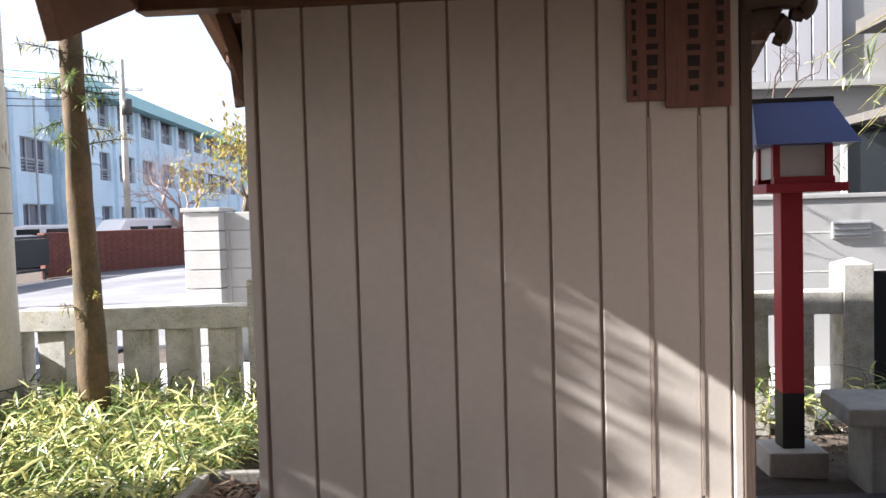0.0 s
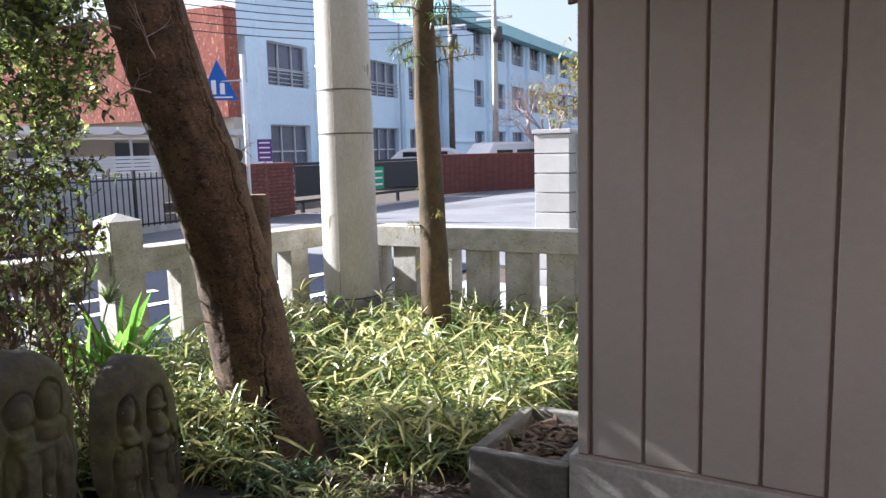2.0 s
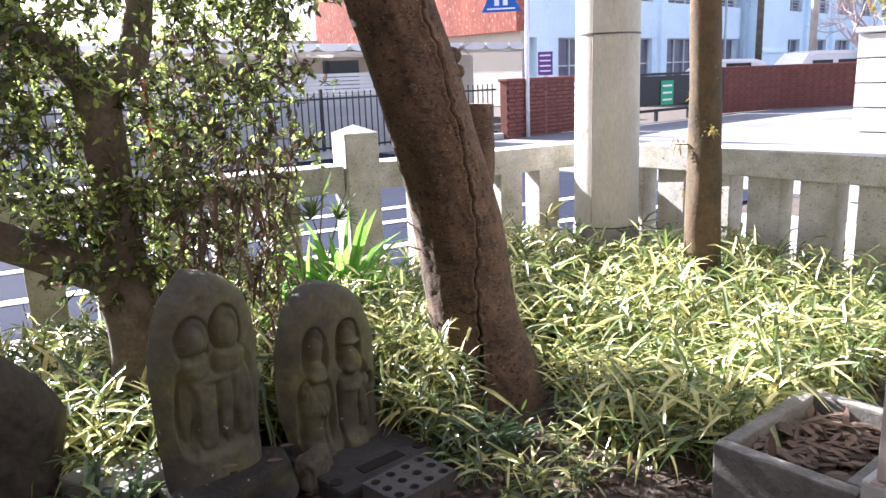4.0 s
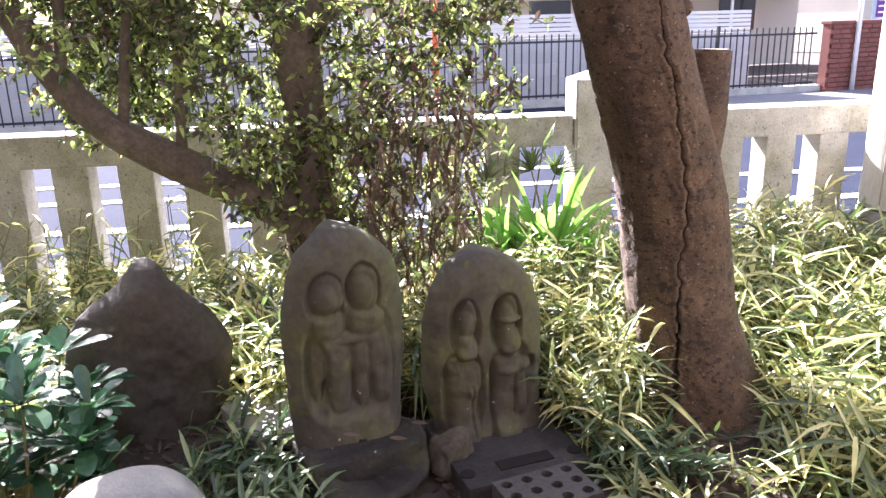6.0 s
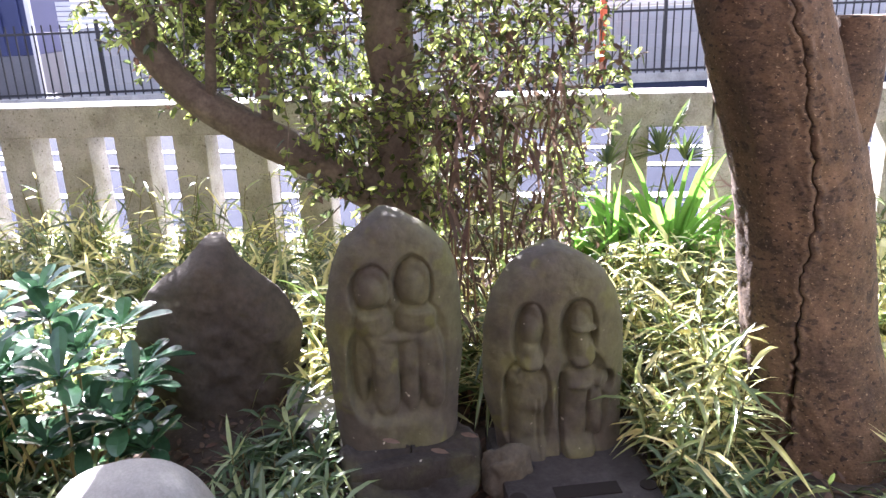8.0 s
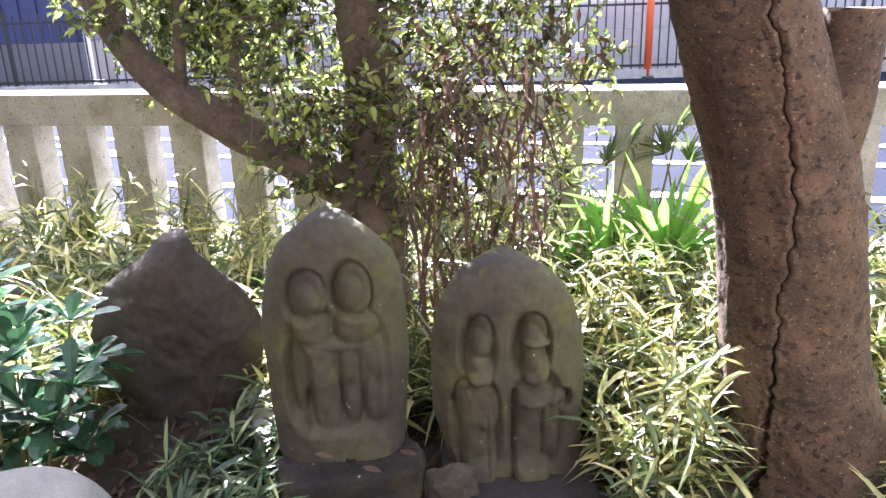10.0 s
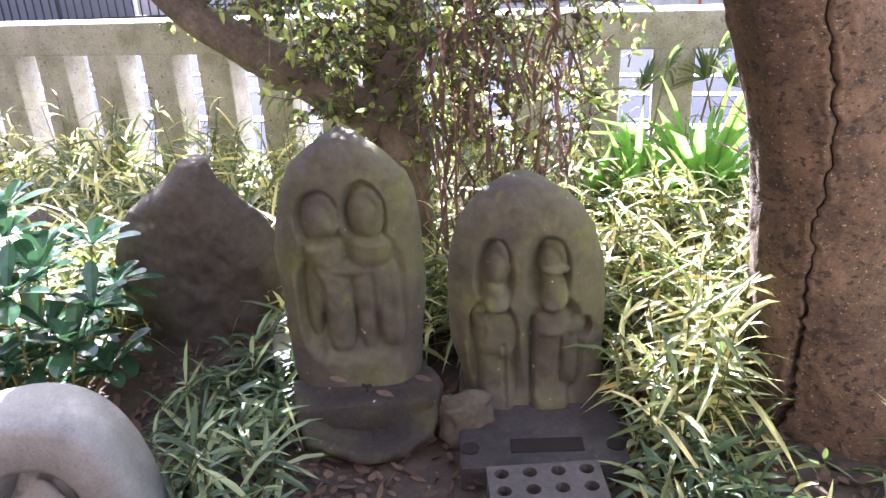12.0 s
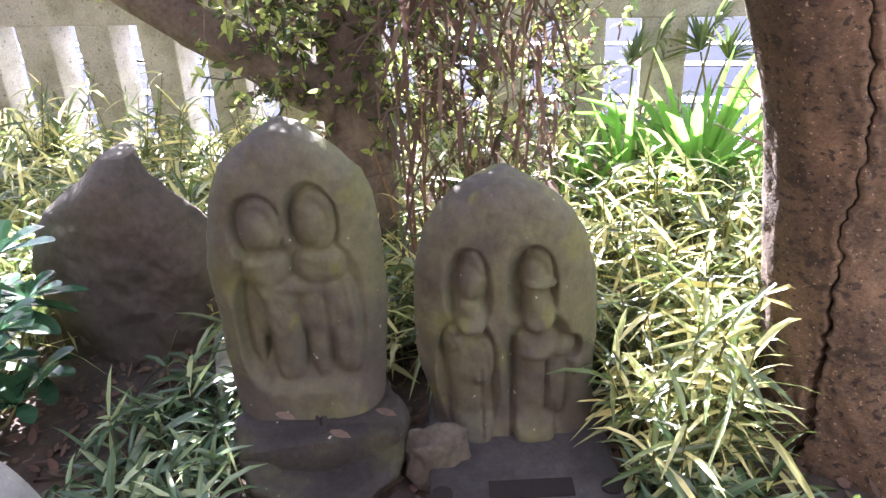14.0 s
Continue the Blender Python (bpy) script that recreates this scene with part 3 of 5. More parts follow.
# the taller stone: two hooded forms side by side with joined forearms, standing on a plain shelf
upright_stone(
    "carved_stone", (-2.43, 1.825, 0.09), 8, 0.665, 0.13,
    ((0.0, 0.10, 0.21, 0.30, 0.38, 0.457, 0.531, 0.595, 0.632, 0.655, 0.665), (-0.165, -0.172, -0.178, -0.182, -0.183, -0.176, -0.156, -0.127, -0.090, -0.058, -0.030)),
    ((0.0, 0.07, 0.205, 0.29, 0.44, 0.517, 0.57, 0.612, 0.64, 0.657, 0.665), (0.145, 0.158, 0.170, 0.177, 0.173, 0.165, 0.146, 0.108, 0.074, 0.042, 0.010)),
    M_STONE, "weathered pointed stone with two carved standing forms on a round pedestal",
    hollows=[(-0.066, 0.474, 0.058, 0.084, 0.034, 2.0), (0.040, 0.483, 0.058, 0.090, 0.040, 2.0), (-0.004, 0.28, 0.138, 0.18, 0.026, 3.0), (-0.098, 0.25, 0.042, 0.14, 0.040, 2.4)],
    forms=[(-0.060, 0.480, 0.043, 0.064, 0.044, 2.2), (0.047, 0.486, 0.043, 0.068, 0.046, 2.2), (-0.058, 0.39, 0.048, 0.045, 0.030, 2.4), (0.050, 0.39, 0.052, 0.048, 0.032, 2.4),
           (-0.05, 0.30, 0.058, 0.085, 0.024, 3.0), (0.052, 0.30, 0.062, 0.085, 0.025, 3.0), (-0.036, 0.24, 0.036, 0.115, 0.024, 3.4), (0.088, 0.245, 0.032, 0.11, 0.028, 3.2),
           (0.03, 0.23, 0.026, 0.10, 0.018, 2.6), (-0.098, 0.26, 0.018, 0.10, 0.014, 2.4), (0.010, 0.345, 0.092, 0.019, 0.028, 2.2)],
    lines=[(-0.004, 0.15, 0.002, 0.32, 0.008, 0.006), (0.052, 0.15, 0.048, 0.32, 0.007, 0.007), (-0.074, 0.15, -0.07, 0.32, 0.007, 0.006),
           (-0.095, 0.432, -0.02, 0.432, 0.006, 0.007), (0.01, 0.424, 0.085, 0.424, 0.006, 0.007), (-0.14, 0.125, 0.13, 0.115, 0.012, 0.004)],
    foot=0.02)
# the rounder stone: two capped forms in narrow hollows, one with a hanging drape
upright_stone(
    "carved_stone", (-2.46, 2.255, -0.03), 2, 0.657, 0.14,
    ((0.0, 0.14, 0.25, 0.354, 0.465, 0.555, 0.612, 0.638, 0.65, 0.657), (-0.150, -0.174, -0.197, -0.203, -0.195, -0.174, -0.136, -0.107, -0.078, -0.045)),
    ((0.0, 0.14, 0.236, 0.367, 0.45, 0.535, 0.59, 0.628, 0.648, 0.657), (0.197, 0.187, 0.187, 0.192, 0.184, 0.164, 0.134, 0.096, 0.058, 0.020)),
    M_STONE, "mossy round-topped stone with two carved capped forms on a dark slab",
    hollows=[(-0.083, 0.44, 0.050, 0.10, 0.036, 2.2), (0.046, 0.44, 0.056, 0.105, 0.044, 2.2), (-0.09, 0.23, 0.068, 0.15, 0.032, 2.6), (0.06, 0.24, 0.078, 0.15, 0.030, 2.6), (-0.125, 0.29, 0.03, 0.07, 0.036, 2.0), (0.128, 0.29, 0.03, 0.036, 0.034, 2.0)],
    forms=[(-0.074, 0.455, 0.030, 0.075, 0.040, 2.0), (-0.080, 0.385, 0.032, 0.056, 0.046, 2.2), (0.057, 0.465, 0.034, 0.062, 0.042, 2.0), (0.060, 0.385, 0.033, 0.060, 0.048, 2.2), (0.060, 0.452, 0.036, 0.014, 0.056, 2.4),
           (-0.086, 0.27, 0.052, 0.075, 0.034, 2.6), (-0.086, 0.15, 0.046, 0.125, 0.028, 3.0), (-0.118, 0.315, 0.024, 0.038, 0.036, 2.0), (-0.062, 0.23, 0.022, 0.032, 0.040, 2.0),
           (0.060, 0.27, 0.050, 0.075, 0.034, 2.6), (0.052, 0.15, 0.046, 0.125, 0.028, 3.0), (0.054, 0.288, 0.040, 0.018, 0.046, 2.2), (0.112, 0.293, 0.030, 0.024, 0.036, 2.2), (0.097, 0.205, 0.024, 0.075, 0.032, 2.6)],
    lines=[(0.005, 0.32, 0.003, 0.06, 0.005, 0.016), (0.075, 0.14, 0.077, 0.27, 0.004, 0.012), (0.078, 0.14, 0.10, 0.125, 0.005, 0.010), (-0.062, 0.10, -0.062, 0.25, 0.005, 0.009),
           (-0.11, 0.335, -0.05, 0.335, 0.005, 0.008), (0.03, 0.33, 0.09, 0.33, 0.005, 0.008), (-0.10, 0.42, -0.055, 0.42, 0.005, 0.006), (0.03, 0.437, 0.09, 0.437, 0.005, 0.009), (-0.13, 0.10, -0.08, 0.06, 0.006, 0.008)],
    foot=0.03)
upright_stone(
    "standing_rock", (-2.86, 1.262, -0.065), 10, 0.632, 0.22,
    ((0.0, 0.1, 0.203, 0.30, 0.345, 0.40, 0.45, 0.495, 0.535, 0.57, 0.61, 0.632), (-0.245, -0.262, -0.267, -0.272, -0.270, -0.256, -0.238, -0.208, -0.155, -0.102, -0.060, -0.042)),
    ((0.0, 0.08, 0.256, 0.329, 0.36, 0.43, 0.48, 0.54, 0.585, 0.62, 0.632), (0.19, 0.20, 0.238, 0.248, 0.240, 0.203, 0.166, 0.106, 0.068, 0.052, 0.044)),
    M_ROCK, "tall brown natural rock with a rounded peak", rocky=True, rag_by=0.03)

# pedestal under the taller stone: a bowl with a raised rim and a rough socket block
bowl_line = [(0.0, -0.06), (0.095, -0.06), (0.104, -0.03), (0.122, -0.005), (0.146, 0.025), (0.170, 0.055), (0.184, 0.08), (0.186, 0.095), (0.178, 0.106), (0.16, 0.108), (0.135, 0.10), (0.0, 0.10)]



def ring_solid(outline):
    bm = bmesh.new()
    rings = []
    for r, z in outline:
        ring = []
        for k in range(96):
            c, s = math.cos(2 * math.pi * k / 96), math.sin(2 * math.pi * k / 96)
            worn = 1 + 0.10 * noise.noise((c * 2, s * 2, z * 9)) + 0.06 * noise.noise((c * 5, s * 5, z * 30)) + 0.035 * noise.noise((c * 14, s * 14, z * 80))
            high = z * (0.62 + 0.93 * (1 - max(c, 0.0) ** 0.7)) if z > 0 else z
            ring.append(bm.verts.new(((r * 0.85 + 0.002) * c * worn, (r + 0.002) * s * worn, high + 0.012 * noise.noise((c * 3, s * 3, 5)) * (z > 0))))
        rings.append(ring)
    for r0, r1 in zip(rings, rings[1:]):
        for k in range(96):
            bm.faces.new((r0[k], r0[(k + 1) % 96], r1[(k + 1) % 96], r1[k]))
    return bm


ped = thing("stone_pedestal", "dark mossy bowl-shaped stone pedestal with a broken rim", "pedestal", (-2.345, 1.85, -0.03), 12)
part("bowl", ring_solid(bowl_line), M_STONE_DARK, ped, smooth=True)
bm = box_mesh((-0.05, -0.005, 0.08), (0.21, 0.335, 0.12), 0.015)
bmesh.ops.subdivide_edges(bm, edges=bm.edges[:], cuts=8, use_grid_fill=True)
for v in bm.verts:
    v.co += Vector((0.012, 0.006, 0.006)) * noise.noise(v.co * 16)
part("socket", bm, M_STONE_DARK, ped, "rough block between bowl and carved stone", smooth=True)

# dark slab with a slot, below the rounder stone
slab = thing("base_slab", "dark wet stone slab with an offering slot", "stone base", (-2.35, 2.275, -0.03), 4)
part("plinth", box_mesh((0, 0, 0.035), (0.42, 0.39, 0.10), 0.012), M_BASE, slab)
# slot and holes are uncut: flat black plates paint the shade inside them
part("slot", box_mesh((0.135, 0.01, 0.0855), (0.05, 0.17, 0.006), 0.002), M_HOLE_SHADE, slab, "offering slot as a flat plate, its shade painted black")
for y in (-0.17, 0.17):
    bm = bmesh.new()
    bmesh.ops.create_cone(bm, cap_ends=True, segments=16, radius1=0.022, radius2=0.022, depth=0.006, matrix=Matrix.Translation((0.14, y, 0.0855)))
    part("hole", bm, M_HOLE_SHADE, slab)

# perforated block
def perforated_block(at, turn):
    t = thing("perforated_block", "grey perforated concrete block with round holes, lying flat", "block", at, turn)
    bm = bmesh.new()
    cols, rws, W, D, H, R = 4, 3, 0.25, 0.165, 0.085, 0.0165
    seg = 12

    def level(z):
        out = []
        for i in range(cols):
            for j in range(rws):
                cx, cy = -W / 2 + W * (i + 0.5) / cols, -D / 2 + D * (j + 0.5) / rws
                hw, hd = W / cols / 2, D / rws / 2
                ring, square = [], []
                for k in range(seg):
                    a = 2 * math.pi * (k + 0.5) / seg
                    c, s = math.cos(a), math.sin(a)
                    ring.append(bm.verts.new((cy + R * c, cx + R * s, z)))
                    f = 1 / max(abs(c), abs(s))
                    square.append(bm.verts.new((cy + hd * c * f, cx + hw * s * f, z)))
                out.append((ring, square))
        return out

    up, low = level(H), level(H - 0.05)
    for (ring, square), (deep, _) in zip(up, low):
        for k in range(seg):
            n = (k + 1) % seg
            bm.faces.new((ring[k], ring[n], square[n], square[k]))
            bm.faces.new((ring[k], deep[k], deep[n], ring[n]))
        bm.faces.new(deep)
    bmesh.ops.remove_doubles(bm, verts=bm.verts[:], dist=0.0004)
    part("body", bm, M_PERF, t)
    wall = bmesh.new()
    for cx, cy, sx, sy in ((0, -W / 2 + 0.004, D, 0.008), (0, W / 2 - 0.004, D, 0.008), (-D / 2 + 0.004, 0, 0.008, W - 0.017), (D / 2 - 0.004, 0, 0.008, W - 0.017)):
        box(wall, (cx, cy, (H - 0.001) / 2), (sx, sy, H - 0.002))
    part("side_wall", wall, M_PERF, t)
    return t


perforated_block((-2.045, 2.29, -0.01), 7)
lump("stone_shard", (-2.31, 2.10, 0.06), (0.04, 0.066, 0.07), 15, M_SHARD, "broken pointed stone piece wedged between the carved stones", "stone", 3.3, 0.45, 4, 0.8)
lump("small_rock", (-3.35, 0.35, 0.0), (0.22, 0.3, 0.2), 40, M_ROCK, "low brown rock among the bamboo grass", "rock", 1.2, 0.25, 4)
part_slab = box_mesh((0, 0, 0), (0.32, 0.22, 0.07), 0.012)
ps = link_mesh("flat_stone", part_slab, M_PALE_STONE)
ps.matrix_world = pose(-2.72, 1.60, 0.045, 3, -4, 20)
tagged(ps, "pale flat stone lying on the earth", "stone")

# arched pale stone with a niche
def arch_stone(at, turn):
    t = thing("arched_stone", "pale granite arched stone with a hollow niche", "stone carving", at, turn)
    bm = bmesh.new()
    n = 40

    def line(w, h, p):
        pts = []
        for k in range(n + 1):
            a = math.pi * k / n
            pts.append((-w * math.copysign(abs(math.cos(a)) ** p, math.cos(a)), h * math.sin(a) ** p))
        return pts

    W, H = 0.207, 0.395
    steps = [(0.0, 1.0, -0.07), (0.0, 1.0, 0.055), (0.012, 0.98, 0.075), (0.03, 0.94, 0.08), (0.085, 0.76, 0.078), (0.10, 0.72, 0.066), (0.108, 0.70, 0.01)]
    rr = []
    for inset, hs, x in steps:
        rr.append([bm.verts.new((x + 0.004 * noise.noise((y * 20, z * 20, x)), y, z)) for y, z in line(W - inset, H * hs, 0.8)])
    for r0, r1 in zip(rr, rr[1:]):
        for k in range(n):
            bm.faces.new((r0[k], r0[k + 1], r1[k + 1], r1[k]))
    bm.faces.new(rr[-1])
    bm.faces.new(rr[0])
    part("arch", bm, M_PALE_STONE, t, smooth=True)
    bm = bmesh.new()
    bmesh.ops.create_icosphere(bm, subdivisions=4, radius=1)
    for v in bm.verts:
        k = 1 + 0.2 * noise.noise(v.co * 2.2) + 0.06 * noise.noise(v.co * 7)
        v.co = Vector((v.co.x * 0.045, v.co.y * 0.085, v.co.z * 0.20)) * k + Vector((0.025, 0, 0.05))
    part("inner_form", bm, M_PALE_STONE, t, "rough worn inner form", smooth=True)
    return t


arch_stone((-1.90, 1.275, -0.015), 14)


# ---- trunks and pole ----
def branching(bm, p, way, length, r, depth, rng, spread=0.5, up=0.15, segs=3):
    pts, rad = [p], [r]
    for i in range(segs):
        way = (way + Vector(rng.normal(0, 0.13, 3)) + Vector((0, 0, up * 0.3))).normalized()
        pts.append(pts[-1] + way * length / segs)
        rad.append(r * (1 - 0.35 * (i + 1) / segs))
    tube(bm, pts, rad, 6 if r > 0.02 else 4)
    ends = [pts[-1]]
    if depth:
        for k in range(3):
            w = (way + Vector(rng.normal(0, spread, 3)) + Vector((0, 0, up))).normalized()
            ends += branching(bm, pts[-1 - (k % 2)], w, length * 0.72, rad[-1] * 0.72, depth - 1, rng, spread, up, segs)
    return ends


def big_trunk():
    t = thing("cherry_tree", "leaning old cherry trunk with split bark and a sawn stub", "tree", (0, 0, 0))
    pts, rad = smooth_line([(-2.46, 3.09, -0.1), (-2.50, 3.055, 0.06), (-2.555, 3.0, 0.35), (-2.59, 2.955, 0.75), (-2.60, 2.815, 1.2), (-2.665, 2.645, 1.85), (-2.72, 2.56, 2.5), (-2.77, 2.52, 3.6)], [0.25, 0.21, 0.182, 0.178, 0.168, 0.155, 0.14, 0.11], 44)
    bm = bmesh.new()
    sides = 110
    rings = []
    crack_z, crack_at = (-0.1, 0.05, 0.18, 0.45, 0.81, 0.97, 1.3, 1.9, 3.6), (-1.25, -1.0, -0.76, -0.50, -0.27, -0.09, 0.04, 0.1, 0.1)
    for i, (p, r) in enumerate(zip(pts, rad)):
        ring = []
        crack_a = float(np.interp(p.z, crack_z, crack_at)) + 0.07 * noise.noise((p.z * 8, 0.5, 0)) + 0.06 * noise.noise((p.z * 30, 2.5, 0)) + 0.06 * noise.noise((p.z * 70, 4.5, 0))
        for k in range(sides):
            f = -1 + 2 * k / sides
            gap = math.copysign(abs(f) ** 2.4, f) * math.pi
            a = crack_a + gap
            c, s = math.cos(a), math.sin(a)
            rr = r * (1 + 0.09 * noise.noise((c * 1.2, s * 1.2, p.z * 1.3)) + 0.045 * noise.noise((c * 3, s * 3, p.z * 4)) + 0.016 * noise.noise((c * 7, s * 7, p.z * 22)) + 0.010 * noise.noise((c * 18, s * 18, p.z * 40)))
            rr += 0.02 * math.sin(a * 4 + 1) * max(0.0, 0.45 - p.z)
            deep = 0.6 + 0.4 * noise.noise((p.z * 7, 9.1, 0))
            split = max(0.0, 0.42 - p.z)
            rr -= (0.05 + 0.12 * split) * deep * math.exp(-(gap / (0.0075 + 0.10 * split)) ** 2)
            rr += 0.05 * split * (math.exp(-((gap - 0.7) / 0.5) ** 2) + 0.6 * math.exp(-((gap + 0.75) / 0.5) ** 2))
            rr += 0.007 * (abs(noise.noise((c * 6, s * 6, p.z * 9))) - 0.3) + 0.006 * math.exp(-((abs(gap) - 0.07) / 0.05) ** 2)
            ring.append(bm.verts.new(p + Vector((rr * c, rr * s, 0))))
        rings.append(ring)
    for r0, r1 in zip(rings, rings[1:]):
        for k in range(sides):
            bm.faces.new((r0[k], r0[(k + 1) % sides], r1[(k + 1) % sides], r1[k]))
    bm.faces.new(rings[-1])
    part("trunk", bm, M_BARK, t, smooth=True)
    bm = bmesh.new()
    sp, sr = smooth_line([(-2.58, 2.985, 0.72), (-2.58, 3.035, 0.94), (-2.585, 3.065, 1.08), (-2.59, 3.075, 1.175)], [0.10, 0.088, 0.076, 0.072], 5)
    tube(bm, sp, sr, 22, 0.3, 2.0)
    part("sawn_stub", bm, M_BARK, t, "cut branch stub", smooth=True)
    part("cut_face", tube_mesh([(-2.59, 3.075, 1.17), (-2.59, 3.075, 1.179)], [0.064, 0.060], 20, 0.15, 3.0), M_CUT, t, "pale weathered saw cut")
    for z, a, s in ((1.25, -0.75, 0.02), (1.6, -0.6, 0.022), (1.36, 0.9, 0.034), (1.30, 0.85, 0.028)):
        j = min(range(len(pts)), key=lambda i: abs(pts[i].z - z))
        p, r = pts[j], rad[j]
        bm = bmesh.new()
        bmesh.ops.create_icosphere(bm, subdivisions=2, radius=s, matrix=Matrix.Translation(p + Vector((r * math.cos(a), r * math.sin(a), 0))))
        part("knot", bm, M_BARK, t, smooth=True)
    rng = np.random.default_rng(8)
    for z, a in ((1.62, -1.3), (1.75, -0.9), (1.86, -1.6), (1.36, 0.9), (0.62, -1.9), (0.70, -2.1)):
        j = min(range(len(pts)), key=lambda i: abs(pts[i].z - z))
        bm = bmesh.new()
        branching(bm, pts[j] + Vector((rad[j] * 0.9 * math.cos(a), rad[j] * 0.9 * math.sin(a), 0)), Vector((math.cos(a), math.sin(a), 0.35)).normalized(), 0.13 if z > 1.5 else 0.06, 0.004, 2, rng, 0.5, 0.1)
        part("twig", bm, M_TWIG, t, "fine pale bare twig")
    return t


big_trunk()


def utility_pole():
    t = thing("utility_pole", "round pale concrete utility pole with thin steel bands", "utility pole", (-3.28, 4.697, 0))
    part("shaft", tube_mesh([(0, 0, -0.2 + 0.5 * k) for k in range(20)], [0.198 - 0.0035 * k for k in range(20)], 40), M_POLE, t, smooth=True)
    for z in (0.37, 1.49, 1.78, 2.4):
        r = 0.198 - 0.007 * (z + 0.2)
        part("band", tube_mesh([(0, 0, z - 0.005), (0, 0, z + 0.005)], [r + 0.003, r + 0.003], 40), M_BAND, t)
    part("cover_sheet", tube_mesh([(0, 0, 0.0), (0, 0, 0.36)], [0.201, 0.199], 40), M_POLE_FOOT, t, "stained grey lower sleeve", smooth=True)
    part("seam", tube_mesh([(0.045, -0.188, 0.4), (0.044, -0.183, 1.0), (0.043, -0.174, 2.3)], [0.0035, 0.0035, 0.0035], 6), M_SEAM, t)
    part("step_bolt", tube_mesh([(-0.17, 0.03, 1.95), (-0.29, 0.06, 1.97)], [0.009, 0.009], 8), M_GALV, t)
    return t


utility_pole()


def thin_tree():
    t = thing("slender_tree", "slender brown trunk with small sprouts on the bark", "tree")
    pts, rad = smooth_line([(-2.44, 4.45, -0.1), (-2.44, 4.45, 0.3), (-2.45, 4.45, 0.9), (-2.47, 4.45, 1.6), (-2.48, 4.45, 2.2), (-2.49, 4.45, 3.4)], [0.10, 0.092, 0.080, 0.072, 0.066, 0.06], 10)
    part("trunk", tube_mesh(pts, rad, 24, 0.14, 1.1), M_BARK_THIN, t, smooth=True)
    rng = np.random.default_rng(5)
    for k, (z, az) in enumerate([(1.86 + 0.045 * k, 2.4 * k) for k in range(14)] + [(0.55, 0.3), (0.62, 3.4), (0.72, 1.2), (0.92, 4.0), (0.97, 5.6), (1.18, 2.6)]):
        high = z > 1.8
        j = min(range(len(pts)), key=lambda i: abs(pts[i].z - z))
        p = Vector(pts[j])
        reach = rng.uniform(0.22, 0.36) if high else rng.uniform(0.10, 0.17)
        way = Vector((math.cos(az), math.sin(az), rng.uniform(-0.25, 0.35)))
        line = [p + way * (reach * f) + Vector((0, 0, -0.12 * reach * f * f)) for f in (0.0, 0.35, 0.7, 1.0)]
        part("twig", tube_mesh(line, [0.005, 0.004, 0.003, 0.0015], 5), M_BARK_THIN, t)
        n = 64 if high else 34
        f = rng.uniform(0.25, 1.0, n)
        b = np.array(p) + np.array(way) * (reach * f)[:, None] + np.stack([0 * f, 0 * f, -0.12 * reach * f * f], 1)
        w = np.array(way) * 0.7 + rng.normal(0, 0.75, (n, 3))
        leaf_mesh("sprout", b, w, rng.uniform(0.045, 0.085, n) * (1.0 if high else 0.8), rng.uniform(0.006, 0.010, n), 0.25, M_YELLOW_LEAF if k % 3 == 0 or not high else M_PALM, t)["kind"] = "stuff"
    return t


thin_tree()


# ---- lantern ----
def lantern():
    t = thing("lantern_post", "red wooden lantern post with a blue roof on a stone foot", "lantern", (1.535, 4.10, 0), 0)
    bm = box_mesh((0, 0, 0.05), (0.30, 0.26, 0.16), 0.012)
    part("foot", bm, M_CONCRETE, t, "grey stone foot")
    part("post", box_mesh((0, 0, 0.9425), (0.112, 0.112, 1.045), 0.005), M_RED, t)
    part("post_base", box_mesh((0, 0, 0.275), (0.1125, 0.1125, 0.29), 0.004), M_BLACK, t, "black painted lower post")
    part("platform", box_mesh((0.03, 0, 1.485), (0.40, 0.36, 0.045), 0.004), M_RED, t)
    for y in (-0.12, 0.12):
        part("sill", box_mesh((0.03, y, 1.525), (0.30, 0.05, 0.035), 0.004), M_RED, t)
    for x in (-0.10, 0.16):
        for y in (-0.11, 0.11):
            part("corner_bar", box_mesh((x, y, 1.635), (0.035, 0.035, 0.22), 0.003), M_RED, t)
    for y in (-0.11, 0.11):
        part("panel", box_mesh((0.03, y, 1.635), (0.222, 0.008, 0.2)), M_PAPER, t, "white panel")
    for x in (-0.10, 0.16):
        part("panel", box_mesh((x, 0, 1.635), (0.008, 0.182, 0.2)), M_PAPER, t, "white panel")
    # hipped sheet roof, wider at the eaves
    bm = bmesh.new()
    low = [bm.verts.new((x, y, 1.70)) for x, y in ((-0.235, -0.24), (0.265, -0.24), (0.265, 0.24), (-0.235, 0.24))]
    top = [bm.verts.new((x, y, 1.925)) for x, y in ((-0.19, -0.05), (0.205, -0.05), (0.205, 0.05), (-0.19, 0.05))]
    for i in range(4):
        j = (i + 1) % 4
        bm.faces.new((low[i], low[j], top[j], top[i]))
    bm.faces.new(top)
    bm.faces.new(low[::-1])
    part("roof", bm, M_BLUE_ROOF, t, "blue sheet-metal roof")
    part("ridge", box_mesh((0.008, 0, 1.935), (0.42, 0.10, 0.03), 0.006), M_BLACK, t)
    return t


lantern()


# ---- across the street ----
def shared(name, me, parent, m):
    ob = new(name, me)
    ob.parent = parent
    ob.matrix_local = m
    return ob


